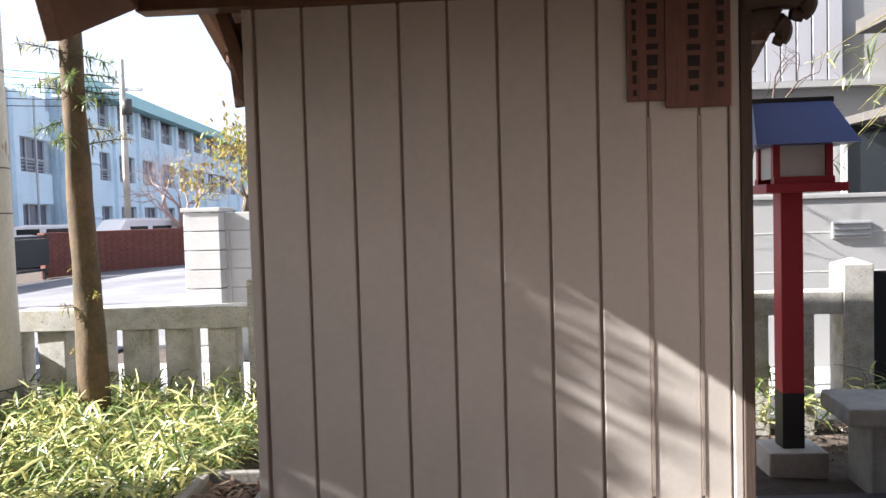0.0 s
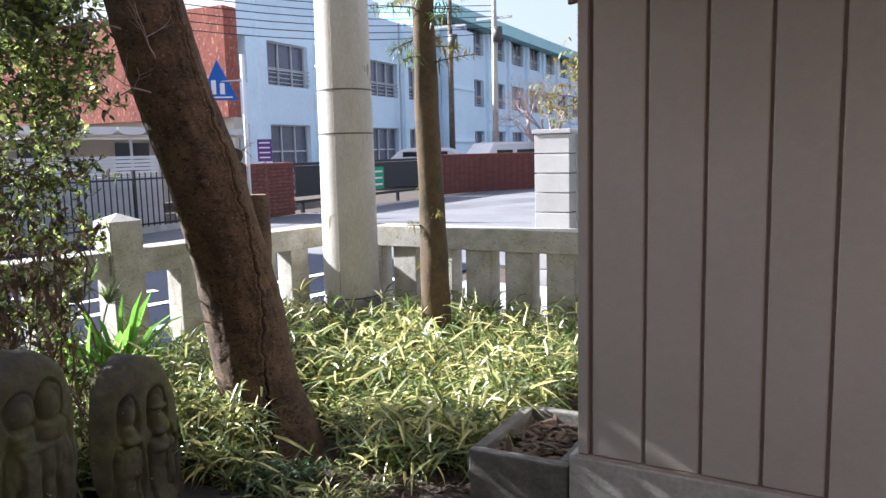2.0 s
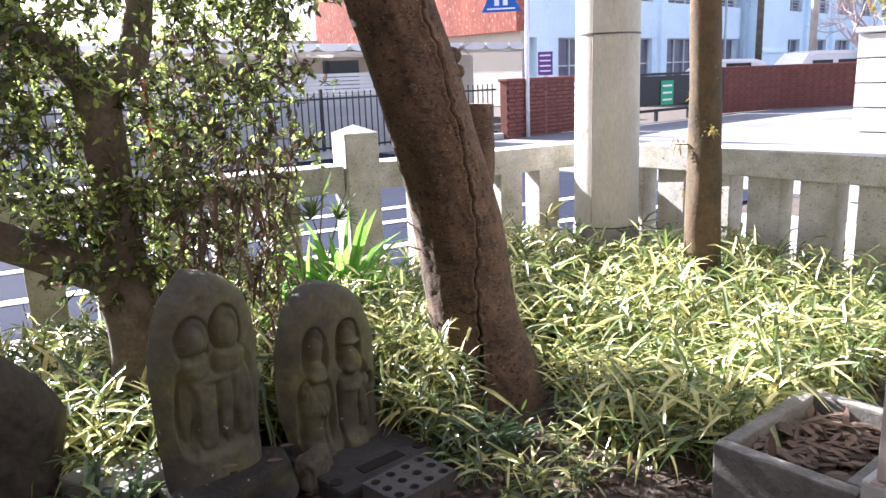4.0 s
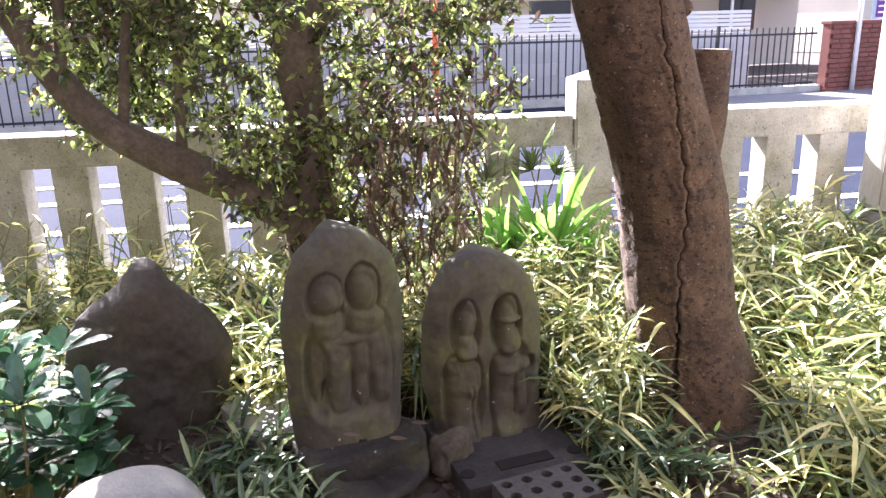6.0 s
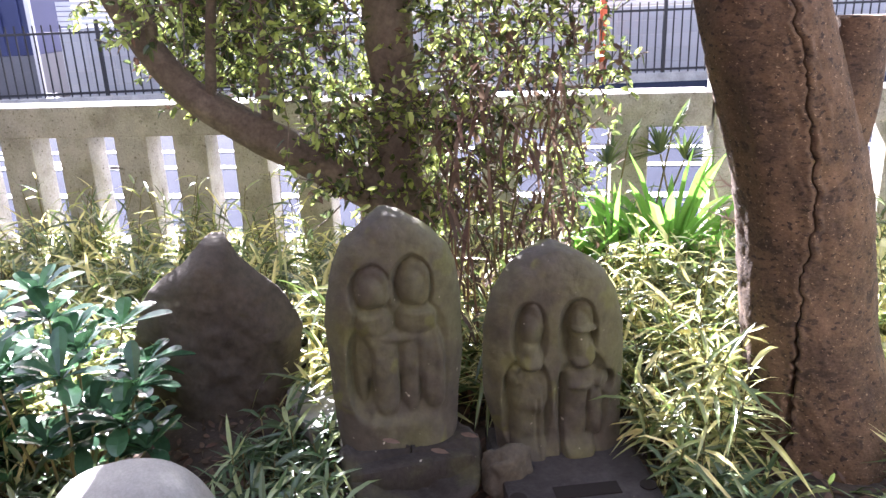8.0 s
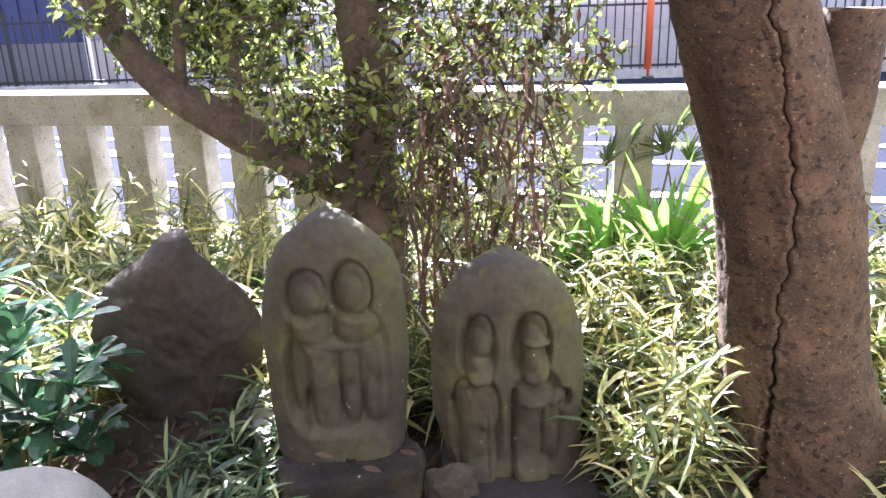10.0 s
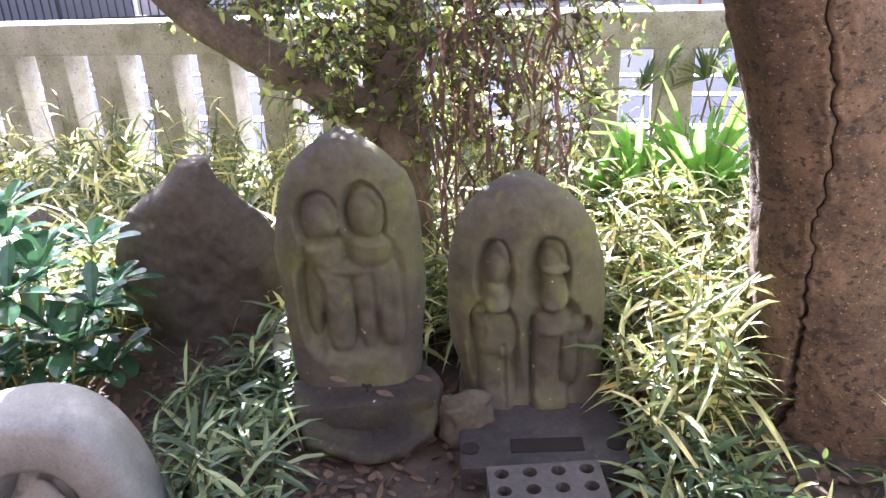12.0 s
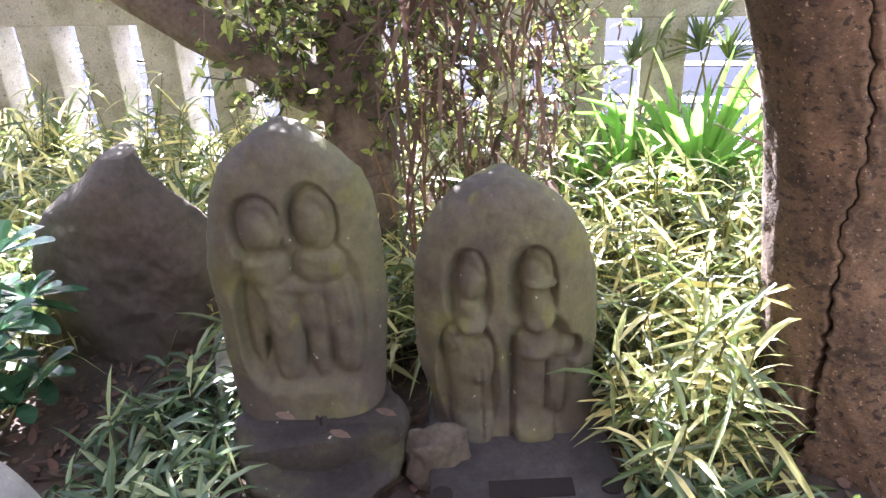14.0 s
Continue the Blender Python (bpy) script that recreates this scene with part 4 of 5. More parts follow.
def school():
    t = thing("school_building", "pale blue-white school with rows of windows and a teal roof edge", "building", (-23.45, 24.0, -0.1), 95.3, kind="structure")
    # local x runs along the front, local -y faces the street
    pitch, n_a, n_b = 4.4, 4, 11
    len_a, len_b = 1.2 + pitch * n_a, pitch * n_b
    win_w, win_h = 3.0, 1.9

    def mesh_of(bm, mat):
        ob = link_mesh("tmp", bm, mat)
        me = ob.data
        bpy.data.objects.remove(ob)
        return me

    fr = bmesh.new()
    for z in (0.03, 0.72, win_h - 0.03):
        box(fr, (0, 0, z), (win_w, 0.07, 0.06))
    for x in (-win_w / 2 + 0.03, -win_w / 6, win_w / 6, win_w / 2 - 0.03):
        box(fr, (x, 0, win_h / 2), (0.06, 0.075, win_h))
    me_frame = mesh_of(fr, M_CAR_WHITE)
    me_pane = mesh_of(box_mesh((0, 0, win_h / 2), (win_w, 0.02, win_h)), M_SCHOOL_PANE)
    rail = bmesh.new()
    for z in (0.15, 0.35, 0.55, 0.75):
        box(rail, (0, -0.25, z), (win_w + 0.1, 0.035, 0.035))
    me_rail = mesh_of(rail, M_GALV)

    def block(name, x0, length, floors, top, first):
        part(name, box_mesh((x0 + length / 2, 6.4, top / 2), (length, 12, top)), M_SCHOOL, t)
        n = round((length - first) / pitch)
        marks = [0.85 + 3.6 * k for k in range(floors)]
        z_prev = 0.0
        for k, z in enumerate(marks):
            part("spandrel", box_mesh((x0 + length / 2, 0.2, (z_prev + z) / 2), (length, 0.4, z - z_prev)), M_SCHOOL, t)
            z_prev = z + win_h
            for i in range(n):
                c = x0 + first + pitch * (i + 0.5)
                w = new("window")
                w.parent, w.matrix_local = t, pose(c, 0.22, z)
                shared("frame", me_frame, w, pose(0, 0, 0))
                shared("pane", me_pane, w, pose(0, 0.06, 0))
                if k:
                    shared("guard_rail", me_rail, w, pose(0, 0, 0))
                part("pier", box_mesh((c - pitch / 2, 0.2, z + win_h / 2), (pitch - win_w, 0.4, win_h)), M_SCHOOL, t)
            part("pier", box_mesh((x0 + first + pitch * n - (pitch - win_w) / 4, 0.2, z + win_h / 2), ((pitch - win_w) / 2, 0.4, win_h)), M_SCHOOL, t)
        part("spandrel", box_mesh((x0 + length / 2, 0.2, (z_prev + top) / 2), (length, 0.4, top - z_prev)), M_SCHOOL, t)
        for i in range(n + 1):
            part("pilaster", box_mesh((x0 + first + pitch * i, -0.12, top / 2), (0.5, 0.24, top - 0.02)), M_SCHOOL, t)

    block("near_wing", 0, len_a, 2, 8.7, 1.2)
    block("far_wing", len_a, len_b, 3, 9.75, 0.0)
    part("roof_fascia", box_mesh((len_a + len_b / 2, 5.5, 10.15), (len_b + 0.6, 13.0, 0.8)), M_TEAL, t, "teal roof edge")
    for x, w, h in ((1.5, 1.2, 0.9), (6.0, 2.6, 0.7), (11.5, 1.4, 0.8)):
        part("parapet", box_mesh((x, 0.6, 8.7 + h / 2), (w, 0.8, h)), M_SCHOOL, t)
    for x in (24, 33, 43, 55):
        part("roof_vent", box_mesh((x, 1.5, 10.75), (1.0, 0.8, 0.4)), M_GALV, t)
    part("stair_tower", box_mesh((len_a + 2.6, -0.35, 4.6), (3.6, 0.9, 9.2)), M_SCHOOL, t)
    for z in (2.0, 5.4):
        part("tower_ledge", box_mesh((len_a + 2.6, -0.83, z), (3.4, 0.08, 0.15)), M_SCHOOL, t)
    part("end_wall", box_mesh((-0.25, 6.5, 1.5), (0.5, 13, 3.0)), M_BEIGE, t)
    part("brick_face", box_mesh((-0.4, 7.0, 5.2), (0.8, 14, 4.4)), M_BRICK_RED, t, "red brick-faced end wall")
    part("annex", box_mesh((-4, 18, 1.7), (8, 8, 3.4)), M_BEIGE, t)
    for x in (13.5, 16.2):
        part("downpipe", tube_mesh([(x, -0.3, 0), (x, -0.3, 8.6)], [0.06, 0.06], 8), M_GALV, t)
    return t


school()


def bar_fence():
    t = thing("iron_fence", "black iron bar fence along the street", "fence", kind="structure")
    x = -12.4
    me = None
    n = 0
    for y0 in np.arange(-11.0, 11.6, 2.1):
        part("fence_post", box_mesh((x, y0, 0.5), (0.05, 0.05, 1.25)), M_IRON, t)
        for z in (0.08, 0.95):
            part("cross_rail", box_mesh((x, y0 + 1.05, z), (0.03, 2.05, 0.035)), M_IRON, t)
        for k in range(1, 16):
            if me is None:
                ob = part("bar", box_mesh((0, 0, 0.52), (0.018, 0.018, 1.1)), M_IRON, t)
                me = ob.data
                ob.matrix_local = pose(x, y0 + 2.1 * k / 16, 0)
            else:
                shared("bar", me, t, pose(x, y0 + 2.1 * k / 16, 0))
    part("footing", box_mesh((x, 0.6, -0.05), (0.2, 23.3, 0.16)), M_CONCRETE, t)
    return t


bar_fence()


def block_wall(name, label, p, turn, cols, rws, w, h, depth, mat, base=-0.1):
    t = thing(name, label, "wall", (*p, base), turn, kind="structure")
    part("mortar_bed", box_mesh((cols * w / 2, depth / 2, rws * h / 2), (cols * w - 0.01, depth - 0.02, rws * h - 0.01)), M_MORTAR, t)
    full = link_mesh("block", box_mesh((w / 2, depth / 2, h / 2), (w - 0.012, depth, h - 0.012), 0.006), mat, t)
    first = True
    for j in range(rws):
        for i in range(cols):
            m = pose(i * w, 0, j * h)
            if first:
                full.matrix_local, first = m, False
            else:
                shared("block", full.data, t, m)
    return t


block_wall("grey_block_wall", "grey block wall behind the iron fence", (-13.2, -3.5), 90, 37, 5, 0.4, 0.22, 0.15, M_GREY_PANEL)
louvre = thing("louvre_screen", "white horizontal louvre screen on the block wall", "screen", kind="structure")
for k in range(5):
    part("slat", box_mesh((-13.28, 3.9, 1.06 + 0.075 * k), (0.03, 14.8, 0.06), 0, None), M_CAR_WHITE, louvre)
block_wall("street_block_wall", "pale concrete block wall at the street corner", (-3.2, 7.95), 0, 11, 8, 0.4, 0.2, 0.15, M_BLOCK)
part_cap = thing("wall_pillar", "pale concrete block pillar with a flat cap", "pillar", (-3.22, 7.78, -0.1), 0, kind="structure")
for k in range(8):
    part("block", box_mesh((0.19, 0.19, 0.2 * k + 0.1), (0.38, 0.4, 0.19), 0.006), M_BLOCK, part_cap)
part("cap", box_mesh((0.19, 0.19, 1.625), (0.42, 0.44, 0.045), 0.008), M_BLOCK, part_cap)


def brick_wall(p, q, z1, label):
    a, b = Vector((*p, 0)), Vector((*q, 0))
    t = thing("brick_wall", label, "wall", (*p, -0.1), math.degrees(math.atan2(b.y - a.y, b.x - a.x)), kind="structure")
    long = (b - a).length
    part("mortar_bed", box_mesh((long / 2, 0.1, z1 / 2), (long, 0.17, z1)), M_BRICK, t)
    part("coping", box_mesh((long / 2, 0.1, z1 + 0.03), (long + 0.04, 0.25, 0.06), 0.01), M_BRICK, t)
    n = int(long / 0.24)
    rws = int(z1 / 0.085)
    me = None
    for j in range(rws):
        for i in range(n):
            m = pose((i + 0.5 + 0.25 * (j % 2) - 0.12) * long / n, -0.004, (j + 0.5) * z1 / rws)
            if me is None:
                ob = link_mesh("brick", box_mesh((0, 0, 0), (long / n - 0.012, 0.04, z1 / rws - 0.012), 0.004), M_BRICK, t)
                me, ob.matrix_local = ob.data, m
            else:
                shared("brick", me, t, m)
    return t


brick_wall((-12.2, 12.2), (-12.5, 14.6), 1.2, "red-brown brick wall beside the school gate")
brick_wall((-12.9, 21.2), (-12.4, 23.6), 1.25, "red-brown brick wall beside the parked car")
brick_wall((-12.4, 23.6), (-10.8, 26.2), 1.25, "red-brown brick wall at the street corner")


def gate():
    t = thing("school_gate", "black sliding school gate with a green notice", "gate", (-12.6, 14.7, -0.1), 91)
    part("lower_frame", box_mesh((3.2, 0, 0.28), (6.3, 0.06, 0.07)), M_IRON, t)
    part("panel", box_mesh((3.2, 0, 0.78), (6.3, 0.05, 0.75)), M_IRON, t)
    part("top_rail", box_mesh((3.2, 0, 1.2), (6.4, 0.08, 0.07)), M_IRON, t)
    for k in range(5):
        part("wheel_leg", box_mesh((0.3 + 1.45 * k, 0, 0.13), (0.08, 0.07, 0.26)), M_IRON, t)
    nt = part("notice", box_mesh((3.6, -0.04, 0.72), (0.55, 0.012, 0.62)), M_SIGN_GREEN, t, "green notice with unreadable white lines")
    for k in range(3):
        link_mesh("text_bar", box_mesh((3.6, -0.05, 0.9 - 0.18 * k), (0.4, 0.006, 0.05)), M_SIGN_WHITE, nt)
    return t


gate()


def crossing_sign():
    t = thing("crossing_sign", "blue triangular school crossing sign on a white pole", "road sign", (-12.2, 12.8, -0.1))
    part("pole", tube_mesh([(0, 0, 0), (0, 0, 3.6)], [0.045, 0.045], 12), M_SIGN_WHITE, t, smooth=True)
    tri = bmesh.new()
    for y in (0.0, -0.02):
        tri.faces.new([tri.verts.new(p) for p in ((-0.42, y, 2.55), (0.42, y, 2.55), (0.0, y, 3.42))])
    bmesh.ops.bridge_loops(tri, edges=tri.edges[:])
    face = part("face", tri, M_SIGN_BLUE, t, "blue triangle")
    rim = bmesh.new()
    box(rim, (0, -0.026, 2.615), (0.6, 0.006, 0.03))
    box(rim, (-0.09, -0.026, 2.83), (0.10, 0.006, 0.3), 0.0, Matrix.Identity(4))
    box(rim, (0.09, -0.026, 2.80), (0.10, 0.006, 0.24))
    link_mesh("pictogram", rim, M_SIGN_WHITE, face)
    for ob in (face,):
        ob.matrix_local = pose(-0.58, -0.18, 0.1, 0, 0, 40)
    part("arm", tube_mesh([(0, 0, 3.05), (-0.5, -0.15, 3.05)], [0.02, 0.02], 8), M_GALV, t)
    return t


crossing_sign()
banner = thing("notice_board", "small purple notice with unreadable pale lines", "notice", (-12.35, 13.5, 1.2), 35)
bface = part("panel", box_mesh((0, 0, 0.25), (0.32, 0.02, 0.5)), M_SIGN_PURPLE, banner)
for k in range(4):
    link_mesh("text_bar", box_mesh((0, -0.014, 0.42 - 0.11 * k), (0.24, 0.006, 0.03)), M_SIGN_WHITE, bface)
part("stake", box_mesh((0, 0.03, -0.62), (0.04, 0.03, 1.32)), M_GALV, banner)

marker = thing("orange_marker", "slim orange traffic marker post by the iron fence", "marker post", (-12.35, 4.85, -0.1))
part("tube", tube_mesh([(0, 0, 0.02), (0, 0, 1.9)], [0.055, 0.05], 14), M_ORANGE, marker, smooth=True)
part("foot", tube_mesh([(0, 0, 0), (0, 0, 0.03)], [0.11, 0.10], 16), M_BLACK, marker)


def shelter():
    t = thing("bicycle_shelter", "low shelter with a pale corrugated scalloped roof", "shelter", (-17.5, 2.0, -0.1), 90)
    for k in range(18):
        bm = bmesh.new()
        pts = [(0.43 * math.copysign(abs(math.cos(math.pi * i / 12)) ** 0.5, math.cos(math.pi * i / 12)), -0.19 * math.sin(math.pi * i / 12) ** 0.7) for i in range(13)]
        top0 = [bm.verts.new((0.92 * k + u, -0.08, 2.25 + w)) for u, w in pts]
        top1 = [bm.verts.new((0.92 * k + u, 2.65, 2.35 + w)) for u, w in pts]
        for i in range(12):
            bm.faces.new((top0[i], top0[i + 1], top1[i + 1], top1[i]))
        bm.faces.new(top0)
        bm.faces.new(top1)
        part("roof_bay", bm, M_CAR_WHITE, t)
    part("gutter", box_mesh((7.8, 0.06, 2.02), (16.6, 0.08, 0.07)), M_BEIGE, t)
    for x in (0.2, 4, 8, 12, 16):
        part("prop", tube_mesh([(x, 0.1, 0), (x, 0.1, 2.08)], [0.04, 0.04], 8), M_GALV, t)
    part("rear_wall", box_mesh((7.8, 2.7, 1.0), (16.6, 0.1, 2.0)), M_BEIGE, t)
    for x in (2, 5, 8.2, 11, 14):
        part("opening", box_mesh((x, 2.63, 1.45), (1.2, 0.03, 0.9)), M_GLASS, t)
    return t


shelter()


def car(name, label, at, turn, paint, length=4.4, width=1.7, height=1.55):
    t = thing(name, label, "car", at, turn)
    L, H = length, height
    side = [(-L / 2, 0.3), (-L / 2, 0.75), (-L / 2 + 0.15, 0.92), (-L * 0.30, 1.0), (-L * 0.16, H - 0.06), (-L * 0.08, H), (L * 0.28, H - 0.02), (L * 0.36, H - 0.12), (L * 0.46, 0.98), (L / 2, 0.85), (L / 2, 0.3)]
    bm = bmesh.new()
    rr = []
    for y, s in ((-width / 2, 0.94), (-width / 2 + 0.07, 1.0), (width / 2 - 0.07, 1.0), (width / 2, 0.94)):
        rr.append([bm.verts.new((x * (0.98 if s < 1 else 1), y * (0.86 if z > 1.05 else 1.0), z * (s if z > 1 else 1))) for x, z in side])
    for r0, r1 in zip(rr, rr[1:]):
        for k in range(len(side)):
            bm.faces.new((r0[k], r0[(k + 1) % len(side)], r1[(k + 1) % len(side)], r1[k]))
    bm.faces.new(rr[0])
    bm.faces.new(rr[-1])
    part("body", bm, paint, t)
    for s in (-1, 1):
        for x in (-L * 0.31, L * 0.29):
            wh = new("wheel")
            wh.parent, wh.matrix_local = t, pose(x, s * (width / 2 - 0.08), 0.31)
            bmw = bmesh.new()
            bmesh.ops.create_cone(bmw, cap_ends=True, segments=24, radius1=0.31, radius2=0.31, depth=0.2, matrix=Matrix.Rotation(math.pi / 2, 4, "X"))
            link_mesh("tyre", bmw, M_RUBBER, wh)
            bmw = bmesh.new()
            bmesh.ops.create_cone(bmw, cap_ends=True, segments=16, radius1=0.19, radius2=0.17, depth=0.215, matrix=Matrix.Rotation(math.pi / 2, 4, "X"))
            link_mesh("rim", bmw, M_GALV, wh)
        for x, w in ((-L * 0.06, 0.75), (L * 0.17, 0.85)):
            part("side_window", box_mesh((x, s * (width / 2 * 0.93 - 0.008), 1.22), (w, 0.03, 0.34), 0.01), M_GLASS, t)
    return t


car("parked_car", "silver white parked car behind the brick wall", (-13.6, 28.0, -0.08), 62, M_CAR_WHITE, 4.4, 1.75, 1.7)
car("parked_car", "white parked car behind the brick wall", (-17.0, 27.5, -0.08), 30, M_CAR_WHITE)


def sheet_shed(at, long, deep, tall):
    """A lean-to of ribbed sheet metal on a pale plinth."""
    t = thing("storage_shed", "dark blue ribbed sheet-metal shed on a pale plinth", "shed", at)
    part("plinth", box_mesh((-deep / 2, -long / 2, 0.36), (deep, long, 0.72), 0.01), M_STREET, t, "pale lower panel")
    part("wall", box_mesh((-deep / 2, -long / 2, (0.72 + tall) / 2), (deep - 0.04, long - 0.04, tall - 0.72), 0.01), M_BLUE_SHEET, t)
    for k in range(int(long / 0.3)):
        part("rib", box_mesh((0.0, -0.15 - 0.3 * k, (0.72 + tall) / 2), (0.05, 0.05, tall - 0.74), 0.008), M_BLUE_SHEET, t)
    part("corner_post", box_mesh((0.01, 0.03, tall / 2), (0.08, 0.07, tall), 0.006), M_CAR_WHITE, t, "white corner post")
    part("roof", box_mesh((-deep / 2, -long / 2, tall + 0.04), (deep + 0.2, long + 0.2, 0.08), 0.01), M_DARK_ROOF, t)
    return t


sheet_shed((-13.6, -4.1, -0.13), 6.0, 1.8, 2.2)

for k, (x, y, h) in enumerate(((-17.0, 30.3, 8.0), (-14.5, 29.6, 8.0))):
    t = thing("street_pole", "slim brown utility pole in front of the school", "utility pole", (x, y, -0.1), 0, "poles by the school")
    part("shaft", tube_mesh([(0, 0, 0), (0, 0, h)], [0.14, 0.10], 14), M_BARK_DARK if k == 0 else M_POLE, t, smooth=True)
    part("transformer", tube_mesh([(0.25, -0.2, h - 2.2), (0.25, -0.2, h - 1.6)], [0.2, 0.2], 14), M_BAND, t, smooth=True)
    part("crossarm", box_mesh((0, 0, h - 1.2), (1.6, 0.1, 0.1)), M_GALV, t)
for k in range(6):
    a, b = Vector((-21.5 + 0.3 * k, 13.0, 6.9 - 0.32 * k)), Vector((-14.5, 29.6, 7.2 - 0.22 * k))
    pts = [a.lerp(b, i / 12) - Vector((0, 0, 0.5 * math.sin(math.pi * i / 12))) for i in range(13)]
    tagged(link_mesh("overhead_cable", tube_mesh(pts, [0.016] * 13, 5), M_WIRE), "black overhead cable in front of the school", "cable", "overhead cables")


rng = np.random.default_rng(11)
t = thing("bare_tree", "leafless pale winter tree by the school", "tree", (-12.0, 28.6, -0.1))
bm = bmesh.new()
tube(bm, [(0, 0, 0), (0.05, 0, 0.7), (0.0, 0.1, 1.4)], [0.15, 0.12, 0.11], 10)
part("trunk", bm, M_BARK_DARK, t)
bm = bmesh.new()
for k in range(5):
    a = 2 * math.pi * k / 5
    branching(bm, Vector((0, 0.1, 1.3)), Vector((0.8 * math.cos(a), 0.8 * math.sin(a), 0.8)).normalized(), 1.2, 0.085, 5, rng, 0.5, 0.16)
part("crown", bm, M_TWIG, t)

rng = np.random.default_rng(12)
t = thing("autumn_tree", "tree with yellow-green leaves behind the block wall", "tree", (-4.02, 11.4, -0.1))
bm = bmesh.new()
ends = []
tube(bm, [(0, 0, 0), (0.1, 0, 0.9), (0.3, 0.1, 1.9)], [0.09, 0.08, 0.06], 10)
for k in range(6):
    a = 2 * math.pi * k / 6
    ends += branching(bm, Vector((0.3, 0.1, 1.8)), Vector((0.7 * math.cos(a), 0.7 * math.sin(a), 0.7)).normalized(), 0.50, 0.026, 3, rng, 0.5, 0.1)
part("trunk", bm, M_BARK_DARK, t)
ends = np.array([tuple(e) for e in ends])
b = np.repeat(ends, 8, 0) + rng.normal(0, 0.13, (len(ends) * 8, 3))
leaf_mesh("crown", b, rng.normal(0, 1, b.shape) + (0, 0, -0.4), rng.uniform(0.06, 0.11, len(b)), rng.uniform(0.03, 0.045, len(b)), 0.2, M_YELLOW_LEAF, t)


# ---- to the right of the hut ----
wall = thing("garden_wall", "white rendered garden wall with a small metal vent", "wall", kind="structure")
part("render_coat", box_mesh((4.6, 7.1, 0.67), (7.0, 0.16, 1.56), 0.01), M_WHITE_WALL, wall)
for z in (0.45, 0.8, 1.15):
    part("joint", box_mesh((4.6, 7.019, z), (7.0, 0.004, 0.012)), M_MORTAR, wall)
part("coping", box_mesh((4.6, 7.1, 1.47), (7.0, 0.2, 0.04), 0.006), M_WHITE_WALL, wall)
vent = part("vent", box_mesh((3.17, 7.01, 1.165), (0.33, 0.03, 0.15), 0.004), M_GALV, wall, "small metal vent")
for k in range(3):
    link_mesh("vent_slat", box_mesh((3.17, 6.99, 1.115 + 0.05 * k), (0.31, 0.012, 0.015)), M_BAND, vent)
house = thing("white_house", "white house with ribbed cladding, dark eaves and wide windows", "house", (0, 0, 0), 0, kind="structure")
part("wall", box_mesh((6.5, 12.0, 2.9), (9.0, 4.0, 6.0)), M_WHITE_WALL, house)
for k in range(14):
    part("cladding_sheet", box_mesh((1.85 + 0.19 * k, 9.97, 4.4), (0.178, 0.06, 2.9), 0.01), M_CLADDING, house)
part("sill_band", box_mesh((3.3, 9.93, 2.9), (3.4, 0.12, 0.08)), M_WHITE_WALL, house)
w = new("window")
w.parent, w.matrix_local = house, pose(5.5, 9.93, 1.4)
link_mesh("pane", box_mesh((0, 0, 0.5), (2.2, 0.03, 1.0)), M_GLASS, w)
for x in (-1.1, 0, 1.1):
    link_mesh("frame", box_mesh((x, -0.02, 0.5), (0.06, 0.06, 1.1)), M_CAR_WHITE, w)
part("lower_eave", box_mesh((6.1, 9.4, 2.42), (3.4, 1.2, 0.10)), M_DARK_ROOF, house)
part("upper_roof", box_mesh((6.6, 9.0, 3.55), (4.2, 1.6, 0.16), 0, None), M_DARK_ROOF, house)
bench = thing("stone_bench", "rough grey stone bench on thick stone legs", "bench", (2.15, 3.80, 0), -4)
bm = bmesh.new()
box(bm, (0.0, 0, 0.40), (1.0, 0.42, 0.09), 0.015)
bmesh.ops.subdivide_edges(bm, edges=bm.edges[:], cuts=3, use_grid_fill=True)
for v in bm.verts:
    v.co += Vector((0.012 * noise.noise(v.co * 9), 0.015 * noise.noise(v.co * 7 + Vector((3, 0, 0))), 0.008 * noise.noise(v.co * 8)))
part("seat", bm, M_PALE_STONE, bench)
for x in (-0.30, 0.30):
    part("leg", box_mesh((x, 0.02, 0.16), (0.16, 0.30, 0.40), 0.02), M_PALE_STONE, bench)
step = thing("stone_step", "dark slate paving step beside the hut", "paving", (1.85, 3.35, 0), 3)
part("slab", box_mesh((0, 0, 0.005), (1.6, 0.62, 0.07), 0.01), M_SLATE, step)
part("kerb", box_mesh((-0.83, 0.02, 0.02), (0.05, 0.66, 0.09), 0.008), M_PALE_STONE, step)
dark = thing("dark_panel", "black panel beside the fence post", "panel", kind="structure")
part("board", box_mesh((3.3, 5.26, 0.42), (1.65, 0.05, 1.05)), M_IRON, dark)

# plain unseen walls added behind, to hold sky light off the hut
for name, c, s in (("wall_south", (0.0, -3.9, 4.3), (9.4, 0.2, 9.0)), ("wall_east", (2.0, -0.7, 4.3), (0.2, 6.2, 9.0)), ("wall_return", (3.4, 2.3, 4.3), (2.594, 0.2, 9.0))):
    tagged(link_mesh(name, box_mesh(c, s), M_TRIM_DARK), "unseen plain dark wall added to keep sky light off the hut", "wall", kind="structure")


